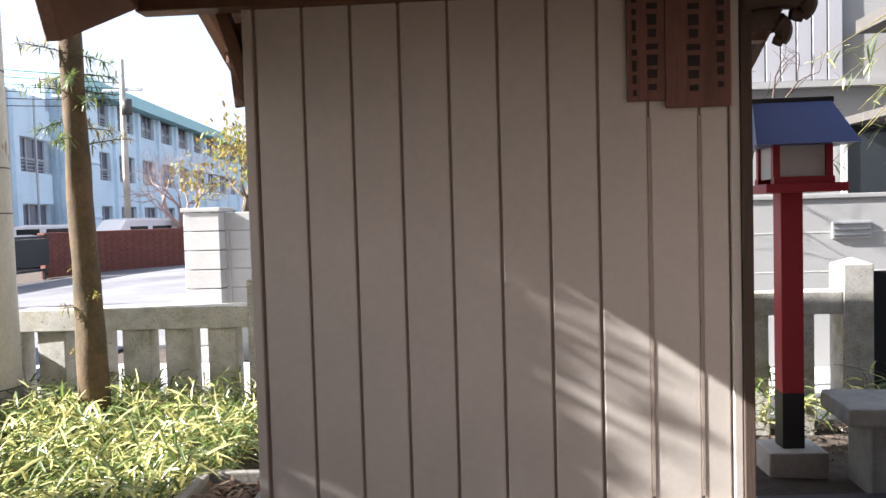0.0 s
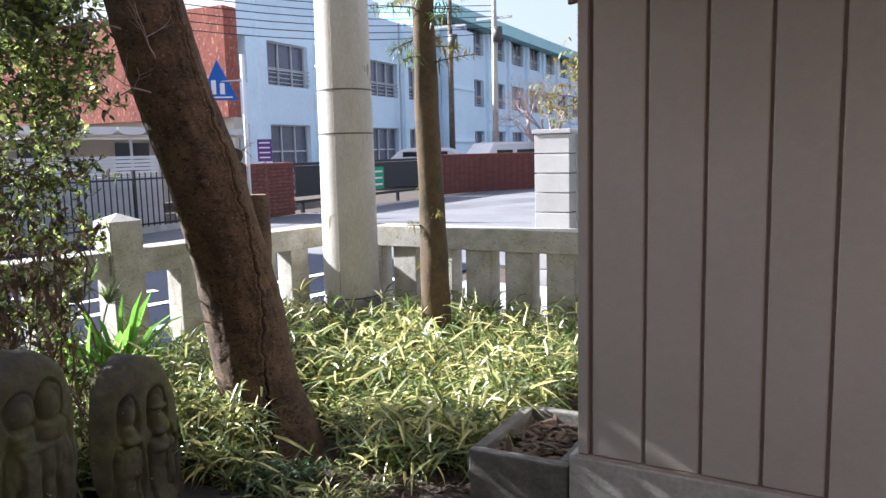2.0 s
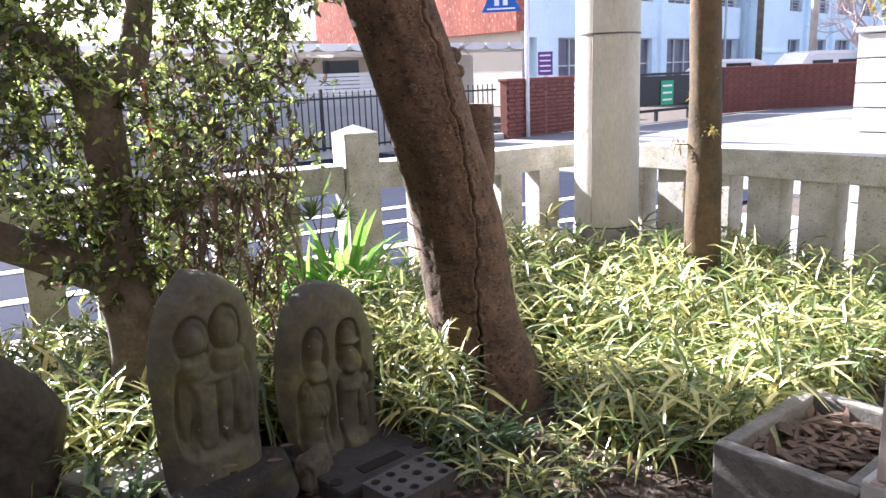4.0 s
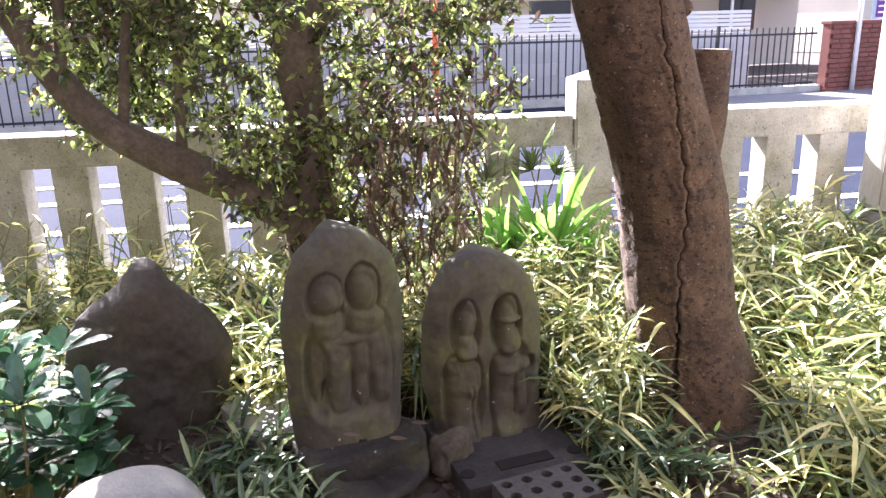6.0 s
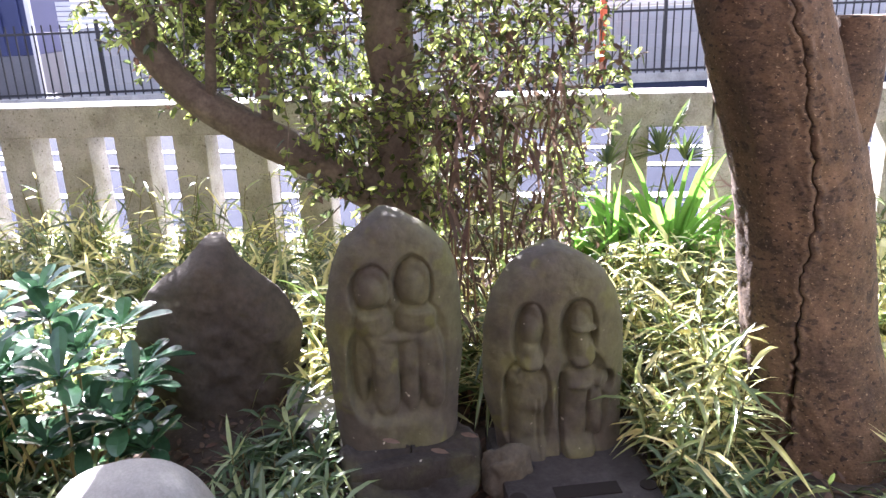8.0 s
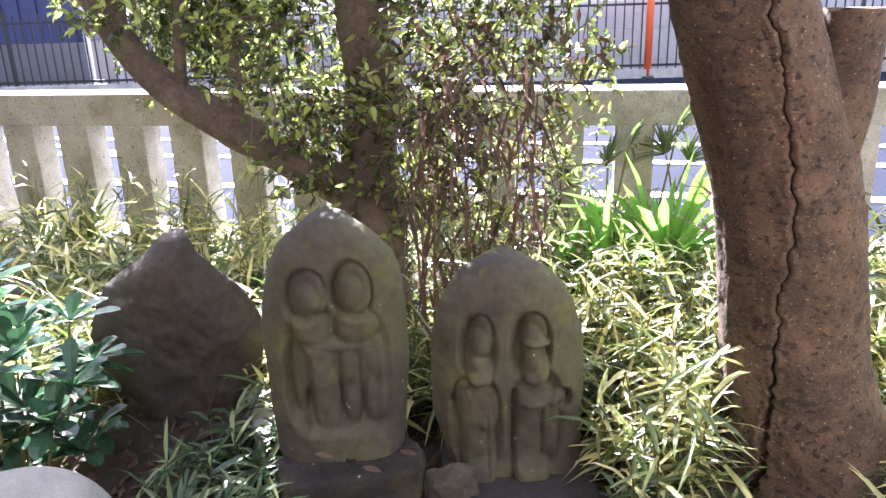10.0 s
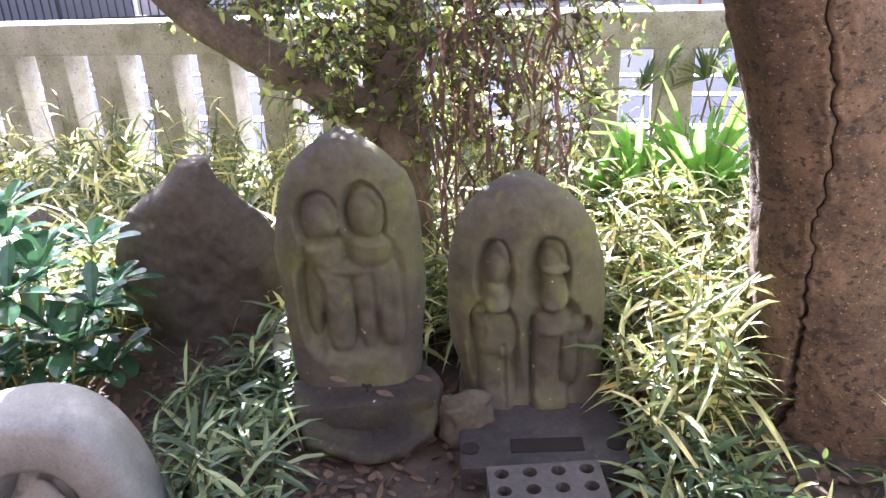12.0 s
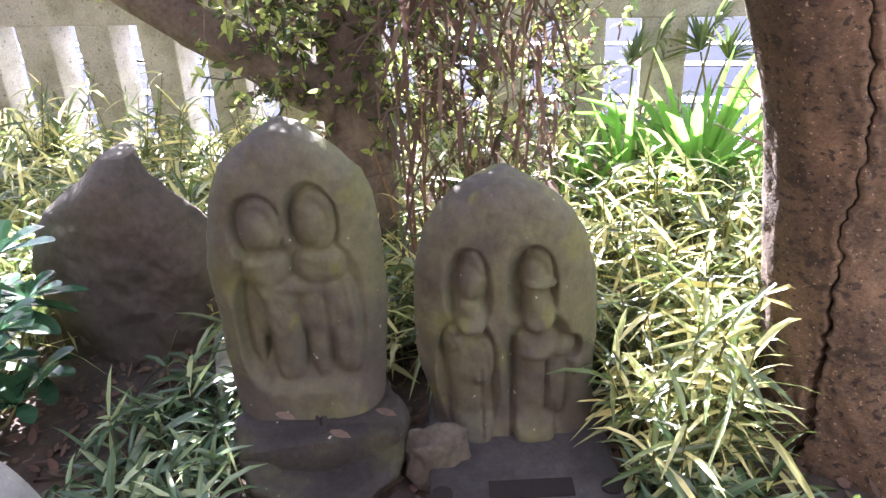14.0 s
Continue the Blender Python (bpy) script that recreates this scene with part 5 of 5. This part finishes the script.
# ---- planter and litter ----
planter = thing("planter", "weathered concrete planter trough filled with dry leaves", "planter", (-1.20, 3.22, 0.0), 2)
for c, s in (((0, -0.27, 0.09), (0.40, 0.05, 0.26)), ((0, 0.27, 0.09), (0.40, 0.05, 0.26)), ((-0.175, 0, 0.09), (0.05, 0.487, 0.26)), ((0.175, 0, 0.09), (0.05, 0.487, 0.26))):
    part("side", box_mesh(c, s, 0.008), M_PLANTER, planter)
bm = bmesh.new()
bmesh.ops.create_grid(bm, x_segments=10, y_segments=12, size=1.0, matrix=Matrix.Translation((0, 0, 0.15)) @ Matrix.Diagonal((0.148, 0.242, 1, 1)))
for v in bm.verts:
    v.co.z += 0.02 * noise.noise(v.co * 14)
part("soil", bm, M_EARTH, planter, "dry soil and leaves")

rng = np.random.default_rng(21)
n = 14000
lx, ly = rng.uniform(-4.0, -0.4, n), rng.uniform(0.2, 4.8, n)
lx[:700], ly[:700] = rng.uniform(1.1, 3.2, 700), rng.uniform(4.2, 5.05, 700)
keep = lx > fence_x(ly) + 0.1
lx, ly = lx[keep], ly[keep]
lz = np.array([ground_height(a, b) + 0.012 for a, b in zip(lx, ly)])
w = rng.normal(0, 1, (len(lx), 3)) * (1, 1, 0.28)
lit = leaf_mesh("leaf_litter", np.stack([lx, ly, lz], 1), w, rng.uniform(0.02, 0.055, len(lx)), rng.uniform(0.009, 0.024, len(lx)), rng.uniform(-0.2, 0.3, len(lx)), M_DRY, roll=rng.normal(0, 0.5, len(lx)))
tagged(lit, "dry brown fallen leaves scattered over the earth", "leaf litter", kind="stuff")
n = 260
b = np.stack([rng.uniform(-1.34, -1.06, n), rng.uniform(3.0, 3.45, n), rng.uniform(0.15, 0.19, n)], 1)
tagged(leaf_mesh("dry_leaf_heap", b, rng.normal(0, 1, (n, 3)) * (1, 1, 0.3), rng.uniform(0.05, 0.12, n), rng.uniform(0.01, 0.03, n), 0.1, M_DRY), "dry leaves heaped in the planter", "leaf litter", kind="stuff")
for k, (x, y, z) in enumerate(((-2.30, 1.98, 0.19), (-2.27, 1.78, 0.205), (-2.22, 1.90, 0.2), (-3.27, 1.48, 0.885))):
    tagged(leaf_mesh("fallen_leaf", [(x, y, z)], [(0.4, 1, 0.05)], 0.05, 0.022, 0.1, M_DRY), "single dry brown fallen leaf", "leaf", "fallen leaves")


# ---- bamboo grass ----
def sasa(name, spots, tall, label, rng, per=(7, 12), size=(0.12, 0.25), wide=(0.010, 0.020), mat=M_SASA):
    """Culms at spots with a tuft of blades at the top and a few below."""
    base, way, length, width = [], [], [], []
    bm_v, bm_f = [], []
    for (x, y), h in zip(spots, tall):
        z0 = -0.01
        lean = np.array([rng.normal(0, 0.28), rng.normal(0, 0.28), 1.0])
        lean /= np.linalg.norm(lean)
        root = np.array([x, y, z0])
        for s in range(2):
            k = len(bm_v)
            e = np.array([0.0018, 0, 0]) if s else np.array([0, 0.0018, 0])
            bm_v += [tuple(root - e), tuple(root + e), tuple(root + lean * h + e), tuple(root + lean * h - e)]
            bm_f.append((k, k + 1, k + 2, k + 3))
        m = rng.integers(*per)
        az = rng.uniform(0, 2 * math.pi) + np.arange(m) * 2.4 + rng.normal(0, 0.4, m)
        el = rng.uniform(-0.2, 1.1, m)
        f = rng.uniform(0.45, 1.0, m)
        base.append(root + lean * (h * f)[:, None])
        way.append(np.stack([np.cos(az) * np.cos(el), np.sin(az) * np.cos(el), np.sin(el)], 1))
        length.append(rng.uniform(*size, m))
        width.append(rng.uniform(*wide, m))
    base, way, length, width = np.concatenate(base), np.concatenate(way), np.concatenate(length), np.concatenate(width)
    t = thing(name, label, "bamboo grass", kind="stuff")
    leaf_mesh("blade", base, way, length, width, rng.uniform(0.1, 0.7, len(base)), mat, t, roll=rng.normal(0, 0.5, len(base)), profile=(0.55, 1.0, 0.7), cup=0.15)
    me = bpy.data.meshes.new("culm")
    me.from_pydata(bm_v, [], bm_f)
    me.materials.append(M_SASA_STEM)
    st = new("culm", me)
    st.parent = t
    for o in t.children:
        tagged(o, kind="stuff")
    return t


def spots_in(x0, x1, y0, y1, count, rng, test):
    out = []
    while len(out) < count:
        x, y = rng.uniform(x0, x1), rng.uniform(y0, y1)
        if x > fence_x(y) + 0.13 and test(x, y):
            out.append((x, y))
    return out


def off(x, y, cx, cy, r):
    return math.hypot(x - cx, y - cy) > r


rng = np.random.default_rng(31)
hutside = lambda x, y: off(x, y, -2.5, 3.04, 0.24) and off(x, y, -2.3, 2.93, 0.26) and not (x > -2.48 and y < 3.0) and off(x, y, -3.25, 4.72, 0.22) and y < 4.93 and not (x > -1.44 and y > 2.75) and not (x > -1.03) and (y - 2.62) > (x + 2.05) * 0.45
a = spots_in(-3.9, -1.0, 2.55, 4.93, 1500, rng, hutside)
sasa("bamboo_grass", a, [(rng.uniform(0.06, 0.34) + 0.10 * min(1, max(0, (y - 3.0)))) * min(1.0, 0.35 + 0.8 * math.hypot(x + 2.35, y - 2.95)) for x, y in a], "dense sunlit yellow-green bamboo grass below the fence", rng)
mid = lambda x, y: off(x, y, -2.5, 3.04, 0.26) and off(x, y, -2.3, 2.95, 0.26) and not (x > -2.42 and y > 2.66) and off(x, y, -3.25, 1.85, 0.15) and not (x > -2.66 and y < 2.54) and off(x, y, -3.38, 2.82, 0.1)
b = spots_in(-3.95, -2.2, 2.05, 2.95, 900, rng, mid)
sasa("bamboo_grass", b, [rng.uniform(0.12, 0.40) + 0.1 * max(0, min(1, -2.9 - x)) for x, y in b], "bamboo grass between the carved stone and the cherry trunk", rng, size=(0.10, 0.20), wide=(0.008, 0.017))
left = lambda x, y: off(x, y, -3.25, 1.85, 0.13) and not (x > -2.72 and 0.9 < y < 2.3) and not (x > -2.95 and 1.0 < y < 1.55)
c = spots_in(-4.3, -2.5, -0.9, 2.1, 1150, rng, left)
sasa("bamboo_grass", c, [rng.uniform(0.10, 0.30) + 0.06 * max(0, -3.2 - x) for x, y in c], "bamboo grass along the street side of the fence", rng)
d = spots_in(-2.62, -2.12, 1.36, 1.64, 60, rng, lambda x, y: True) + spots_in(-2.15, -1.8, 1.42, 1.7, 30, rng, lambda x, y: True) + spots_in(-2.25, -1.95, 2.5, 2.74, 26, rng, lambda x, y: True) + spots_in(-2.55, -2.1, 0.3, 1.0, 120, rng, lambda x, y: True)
sasa("bamboo_grass", d, [rng.uniform(0.05, 0.16) for _ in d], "low bamboo grass before the stones, shade put into its green", rng, per=(5, 8), size=(0.09, 0.17), mat=M_SASA_SHADE)
h = spots_in(-3.55, -2.95, 2.5, 3.2, 70, rng, lambda x, y: off(x, y, -2.6, 2.95, 0.3) and off(x, y, -3.3, 2.86, 0.2))
sasa("bamboo_grass", h, [rng.uniform(0.3, 0.5) for _ in h], "taller bamboo grass round the strap-leaved plants", rng, per=(6, 10), size=(0.11, 0.2), wide=(0.008, 0.015))
f = spots_in(-4.2, -3.75, -0.2, 1.6, 46, rng, lambda x, y: True)
sasa("bamboo_grass", f, [rng.uniform(0.4, 0.62) for _ in f], "taller bamboo grass shoots against the fence posts", rng, per=(6, 9), size=(0.11, 0.17), wide=(0.009, 0.014))
e = spots_in(1.2, 2.9, 4.5, 5.0, 60, rng, lambda x, y: True)
g = spots_in(-2.4, -1.65, 2.48, 3.1, 90, rng, lambda x, y: off(x, y, -2.45, 3.05, 0.3) and off(x, y, -2.045, 2.29, 0.2))
sasa("bamboo_grass", g, [rng.uniform(0.03, 0.12) for _ in g], "sparse low bamboo grass at the foot of the cherry trunk", rng, per=(4, 7), size=(0.07, 0.14), wide=(0.009, 0.015))
sasa("bamboo_grass", e, [rng.uniform(0.15, 0.4) for _ in e], "sparse bamboo grass by the lantern post", rng)


# ---- strap-leaved clump, palms, rosette shrub ----
def fan_clump(name, at, n, length, width, mat, label, category, rng, spread=0.55, droop=0.15):
    t = thing(name, label, category, at)
    for k in range(n):
        az = 2 * math.pi * k / n + rng.normal(0, 0.3)
        tilt = rng.uniform(0.1, spread)
        w = (math.cos(az) * tilt, math.sin(az) * tilt, 1.0)
        leaf_mesh("leaf", [(0.02 * math.cos(az), 0.02 * math.sin(az), 0.0)], [w], rng.uniform(*length), rng.uniform(*width), droop + tilt * 0.3, mat, t, roll=np.array([rng.normal(0, 0.9)]), profile=(0.8, 1.0, 0.8), cup=0.3)
    return t


rng = np.random.default_rng(41)
for p, n, long, wide, open_by, words in (
        ((-3.40, 2.88, 0.22), 30, (0.36, 0.74), (0.026, 0.046), 0.75, "bright green strap-leaved plant glowing in the sun"),
        ((-3.46, 3.06, 0.14), 15, (0.34, 0.60), (0.022, 0.036), 0.75, "bright green strap-leaved plant below the fence"),
        ((-3.36, 2.66, 0.14), 24, (0.40, 0.66), (0.026, 0.042), 0.7, "bright green strap-leaved plant among bamboo grass"),
        ((-3.28, 2.44, 0.08), 16, (0.36, 0.58), (0.024, 0.038), 0.7, "green strap-leaved plant beside dry stems")):
    fan_clump("strap_leaf_plant", p, n, long, wide, M_SWORD, words, "plant", rng, open_by, 0.22)


def fan_palm(at, stalks, rng, size=0.21):
    t = thing("fan_palm_seedling", "small fan palm seedling with pleated leaves", "plant", at, 0, "palm seedlings")
    for s in range(stalks):
        az = rng.uniform(0, 2 * math.pi)
        h = rng.uniform(0.4, 0.62)
        top = Vector((0.14 * math.cos(az), 0.14 * math.sin(az), h))
        part("stalk", tube_mesh([(0, 0, 0), top * 0.5 + Vector((0, 0, 0.05)), top], [0.006, 0.005, 0.004], 6), M_SASA_STEM, t)
        m = 19
        up = Vector((math.cos(az) * 0.5, math.sin(az) * 0.5, 0.7)).normalized()
        side = up.cross(Vector((-math.sin(az + 0.6), math.cos(az + 0.6), 0.1))).normalized()
        ways = [tuple(up * math.cos(a) + side * math.sin(a)) for a in np.linspace(-1.15, 1.15, m)]
        leaf_mesh("fan", [tuple(top)] * m, ways, rng.uniform(0.75, 1.0, m) * size, 0.017, rng.uniform(0.1, 0.5, m), M_PALM, t, profile=(0.5, 1.0, 0.7), cup=0.25)
    return t


for p, k in (((-3.68, 2.88, 0.06), 2), ((-3.66, 2.70, 0.04), 2), ((-3.72, 3.05, 0.05), 1)):
    fan_palm(p, k, rng)


def rosette_shrub(at, n, rng, span, tall, label):
    t = thing("rosette_shrub", label, "shrub", at)
    for k in range(n):
        x, y = rng.uniform(-span[0], span[0]), rng.uniform(-span[1], span[1])
        h = rng.uniform(*tall) * (1 - 0.3 * (abs(y) / span[1]) ** 2)
        top = np.array([x, y, h])
        part("stem", tube_mesh([(x * 0.4, y * 0.4, -0.02), (x * 0.8, y * 0.8, h * 0.5), tuple(top)], [0.005, 0.004, 0.0025], 6), M_SASA_STEM, t)
        lean = rng.normal(0, 0.35, 3)
        m = rng.integers(9, 13)
        az = np.arange(m) * 2.4 + rng.uniform(0, 6)
        el = np.linspace(0.05, 0.9, m)
        w = np.stack([np.cos(az) * np.cos(el), np.sin(az) * np.cos(el), np.sin(el)], 1) + lean * 0.5
        leaf_mesh("rosette", np.repeat(top[None], m, 0), w, rng.uniform(0.10, 0.15, m), rng.uniform(0.040, 0.054, m), rng.uniform(0.1, 0.4, m), M_ROSETTE, t, profile=(0.14, 0.5, 0.88, 1.0, 0.72, 0.42), cup=0.12, along=(0.02, 0.28, 0.55, 0.75, 0.91, 0.97))
    return t


rng = np.random.default_rng(43)
rosette_shrub((-2.45, 0.88, 0), 34, rng, (0.2, 0.27), (0.1, 0.56), "dark glossy rosette-leaved shrub before the brown rock")
rosette_shrub((-2.62, 0.42, 0), 27, rng, (0.25, 0.25), (0.1, 0.55), "dark glossy rosette-leaved shrub among bamboo grass")


# ---- evergreen bush ----
def evergreen():
    rng = np.random.default_rng(51)
    t = thing("evergreen_bush", "small-leaved evergreen bush with a low forked trunk", "bush")
    limbs = []
    p, r = smooth_line([(-3.20, 1.86, -0.1), (-3.22, 1.84, 0.3), (-3.24, 1.83, 0.62), (-3.27, 1.84, 0.95), (-3.28, 1.84, 1.26), (-3.30, 1.98, 1.40), (-3.36, 2.06, 1.7), (-3.4, 2.0, 2.05)], [0.125, 0.105, 0.10, 0.080, 0.078, 0.058, 0.045, 0.02], 8)
    part("trunk", tube_mesh(p, r, 22, 0.22, 4.0), M_BARK_DARK, t, smooth=True)
    limbs.append(p[26:])
    p, r = smooth_line([(-3.22, 1.80, 0.60), (-3.23, 1.62, 0.70), (-3.25, 1.31, 0.87), (-3.26, 1.12, 1.01), (-3.28, 0.94, 1.29), (-3.32, 0.78, 1.7), (-3.36, 0.7, 2.3)], [0.085, 0.074, 0.066, 0.056, 0.046, 0.036, 0.022], 8)
    part("limb", tube_mesh(p, r, 16, 0.25, 7.0), M_BARK_DARK, t, "slanting thick limb", smooth=True)
    limbs.append(p[14:])
    p, r = smooth_line([(-3.28, 1.84, 1.24), (-3.27, 1.72, 1.41), (-3.25, 1.50, 1.62), (-3.2, 1.3, 2.2)], [0.062, 0.050, 0.040, 0.02], 6)
    part("limb", tube_mesh(p, r, 12, 0.2, 9.0), M_BARK_DARK, t, smooth=True)
    limbs.append(p)
    for y0, z0, dy in ((1.40, 0.86, 0.05), (1.22, 0.97, 0.12), (1.05, 1.15, 0.1)):
        p, r = smooth_line([(-3.24, y0, z0), (-3.2, y0 + dy * 0.4, z0 + 0.3), (-3.22, y0 + dy, z0 + 0.7), (-3.3, y0 + dy * 2, z0 + 1.3)], [0.02, 0.017, 0.013, 0.007], 5)
        part("shoot", tube_mesh(p, r, 8, 0.1), M_BARK_DARK, t, smooth=True)
        limbs.append(p)
    tw_bm = bmesh.new()
    base, way = [], []

    def sprig(c, w, length, count):
        w = w / np.linalg.norm(w)
        # an open gap in the crown lets a beam of low sun through to the hut
        mid = c + w * length * 0.5
        gy, gz = mid[1] - 0.203 * (mid[0] + 3.3), mid[2] + 0.589 * (mid[0] + 3.3)
        if 1.80 < gy < 2.10 + 0.24 * rng.uniform() and 2.5 < gz < 3.37:
            return
        tip = c + w * length
        tube(tw_bm, [Vector(c), Vector((c + tip) / 2 + rng.normal(0, 0.012, 3)), Vector(tip)], [0.003, 0.0022, 0.0012], 4, cap=False)
        f = rng.uniform(0.15, 1.0, count)
        base.append(c + w * (length * f)[:, None] + rng.normal(0, 0.006, (count, 3)))
        way.append(w * 0.5 + rng.normal(0, 0.75, (count, 3)))

    # sprigs hang in clumps round points scattered along the limbs
    clumps = []
    for line in limbs:
        for q in line[::3]:
            for s in range(3):
                clumps.append(np.array(q) + rng.normal(0, 1, 3) * (0.17, 0.2, 0.17))
    for k in range(190):
        clumps.append(np.array([rng.uniform(-3.6, -2.9), rng.uniform(0.85, 2.6), 0.85 + 1.7 * rng.uniform(0, 1) ** 0.8]))
    # the bush's upper side; its unseen top is added to shade the hut
    for k in range(130):
        clumps.append(np.array([rng.uniform(-3.6, -3.0), rng.uniform(2.3, 2.75), rng.uniform(1.45, 3.4)]))
    # clumps added to keep sun off the left of the hut wall
    for k in range(100):
        clumps.append(np.array([rng.uniform(-3.6, -3.0), rng.uniform(2.22, 2.45), rng.uniform(1.9, 3.3)]))
    for k in range(80):
        clumps.append(np.array([rng.uniform(-4.05, -3.35), rng.uniform(0.98, 1.55), rng.uniform(1.0, 1.75)]))
    # unseen crown above the bush, added to block sun streaks on the hut
    for k in range(110):
        clumps.append(np.array([rng.uniform(-3.7, -2.8), rng.uniform(2.2, 2.8), rng.uniform(3.3, 4.5)]))
    for k in range(110):
        y = rng.uniform(0.7, 1.65)
        clumps.append(np.array([rng.uniform(-3.5, -3.0), y, max(1.0, 1.75 - 0.75 * (y - 0.7)) + rng.uniform(0.0, 0.9)]))
    for k in range(34):
        clumps.append(np.array([rng.uniform(-3.3, -3.05), rng.uniform(1.55, 2.15), rng.uniform(0.55, 1.0)]))
    for k in range(48):
        clumps.append(np.array([rng.uniform(-3.4, -3.0), rng.uniform(1.95, 2.5), rng.uniform(0.5, 1.4)]))
    # two more unseen sets, added against stray sun on the hut wall
    for k in range(80):
        clumps.append(np.array([rng.uniform(-3.6, -3.2), rng.uniform(2.24, 2.42), rng.uniform(2.5, 3.5)]))
    for k in range(45):
        clumps.append(np.array([rng.uniform(-3.6, -3.2), rng.uniform(2.0, 2.24), rng.uniform(3.42, 4.1)]))
    for k in range(45):
        clumps.append(np.array([rng.uniform(-3.7, -3.1), rng.uniform(1.9, 2.7), rng.uniform(1.7, 2.5)]))
    for k in range(50):
        clumps.append(np.array([rng.uniform(-3.9, -3.45), rng.uniform(0.98, 1.32), rng.uniform(0.95, 1.4)]))
    for c in clumps:
        if c[1] < 1.5 and rng.uniform() < 0.3:
            continue
        if c[2] < 0.45 or (c[0] > -3.45 and c[1] < 1.62 and c[2] < float(np.interp(c[1], (0.8, 0.94, 1.12, 1.31, 1.62), (1.62, 1.34, 1.12, 1.02, 0.82))) + 0.02):
            continue
        for s in range(rng.integers(4, 8)):
            sprig(c + rng.normal(0, 0.035, 3), rng.normal(0, 1, 3) + (0.1, 0, 0.25), rng.uniform(0.09, 0.19), rng.integers(8, 14))
    tw = part("twig", tw_bm, M_BARK_DARK, t)
    tagged(tw, kind="stuff")
    b, w = np.concatenate(base), np.concatenate(way)
    n = len(b)
    dry = (b[:, 2] < 1.5) & (rng.uniform(0, 1, n) < np.where(b[:, 1] > 2.02, 0.28, 0.12))
    for name, pick, mat in (("crown", ~dry, M_EVERGREEN), ("withered_leaf", dry, M_DRY)):
        ob = leaf_mesh(name, b[pick], w[pick], rng.uniform(0.024, 0.046, pick.sum()), rng.uniform(0.013, 0.022, pick.sum()), 0.15, mat, t, roll=rng.normal(0, 0.8, pick.sum()), profile=(0.6, 1.0, 0.75), cup=0.2)
        tagged(ob, kind="stuff")
    return t


evergreen()

rng = np.random.default_rng(61)
t = thing("dry_stems", "upright reddish dry stems behind the carved stones", "plant")
for k in range(9):
    x, y = rng.uniform(-3.1, -2.8), rng.uniform(1.98, 2.32)
    top = Vector((x + rng.normal(0, 0.08), y + rng.normal(0, 0.09), rng.uniform(0.4, 0.95)))
    part("stem", tube_mesh([(x, y, -0.02), (Vector((x, y, 0)) + top) / 2 + Vector((rng.normal(0, 0.02), rng.normal(0, 0.02), 0)), top], [0.006, 0.0045, 0.002], 6), M_SHEATH if k % 3 else M_SASA_STEM, t)
n = 600
b = np.stack([rng.uniform(-3.15, -2.75, n), rng.uniform(1.95, 2.4, n), rng.uniform(0.3, 1.1, n)], 1)
tagged(leaf_mesh("dry_leaf", b, rng.normal(0, 1, (n, 3)) + (0, 0, -0.5), rng.uniform(0.05, 0.16, n), rng.uniform(0.006, 0.016, n), 0.4, M_DRY, t), kind="stuff")

# overhanging bamboo sprig and bare branch beyond the hut corner
rng = np.random.default_rng(71)
t = thing("bamboo_sprig", "overhanging bamboo sprigs with narrow leaves", "bamboo")
for k in range(9):
    a = Vector((2.9, 4.7, 2.5)) + Vector(rng.normal(0, 0.15, 3))
    e = Vector((rng.uniform(1.95, 2.5), rng.uniform(4.4, 5.0), rng.uniform(1.55, 2.35)))
    part("twig", tube_mesh([a, (a + e) / 2 + Vector((0, 0, 0.08)), e], [0.006, 0.004, 0.002], 5), M_SASA_STEM, t)
    m = 12
    f = rng.uniform(0.45, 1, m)[:, None]
    tagged(leaf_mesh("spray", np.array(a) * (1 - f) + np.array(e) * f, rng.normal(0, 0.6, (m, 3)) + (-0.6, 0, -0.2), rng.uniform(0.08, 0.15, m), rng.uniform(0.010, 0.016, m), 0.3, M_SASA, t), kind="stuff")
culm = thing("bamboo_culm", "tall green bamboo culm by the bench", "bamboo", (3.0, 4.75, 0))
part("culm", tube_mesh([(0, 0, -0.05), (0, 0, 1.3), (-0.05, 0, 2.7)], [0.02, 0.018, 0.012], 10), M_SASA_STEM, culm)
t = thing("bare_branch", "bare dark branch with fine twigs beyond the hut", "branch")
bm = bmesh.new()
tube(bm, [(2.0, 6.2, -0.1), (1.95, 6.2, 1.2), (2.05, 6.15, 2.0)], [0.035, 0.03, 0.022], 8)
for k in range(5):
    branching(bm, Vector((2.0, 6.2, 1.75)), Vector((rng.normal(0, 0.6), rng.normal(0, 0.3), 0.5)).normalized(), 0.42, 0.02, 3, rng, 0.6, 0.05)
part("wood", bm, M_TRIM_DARK, t)
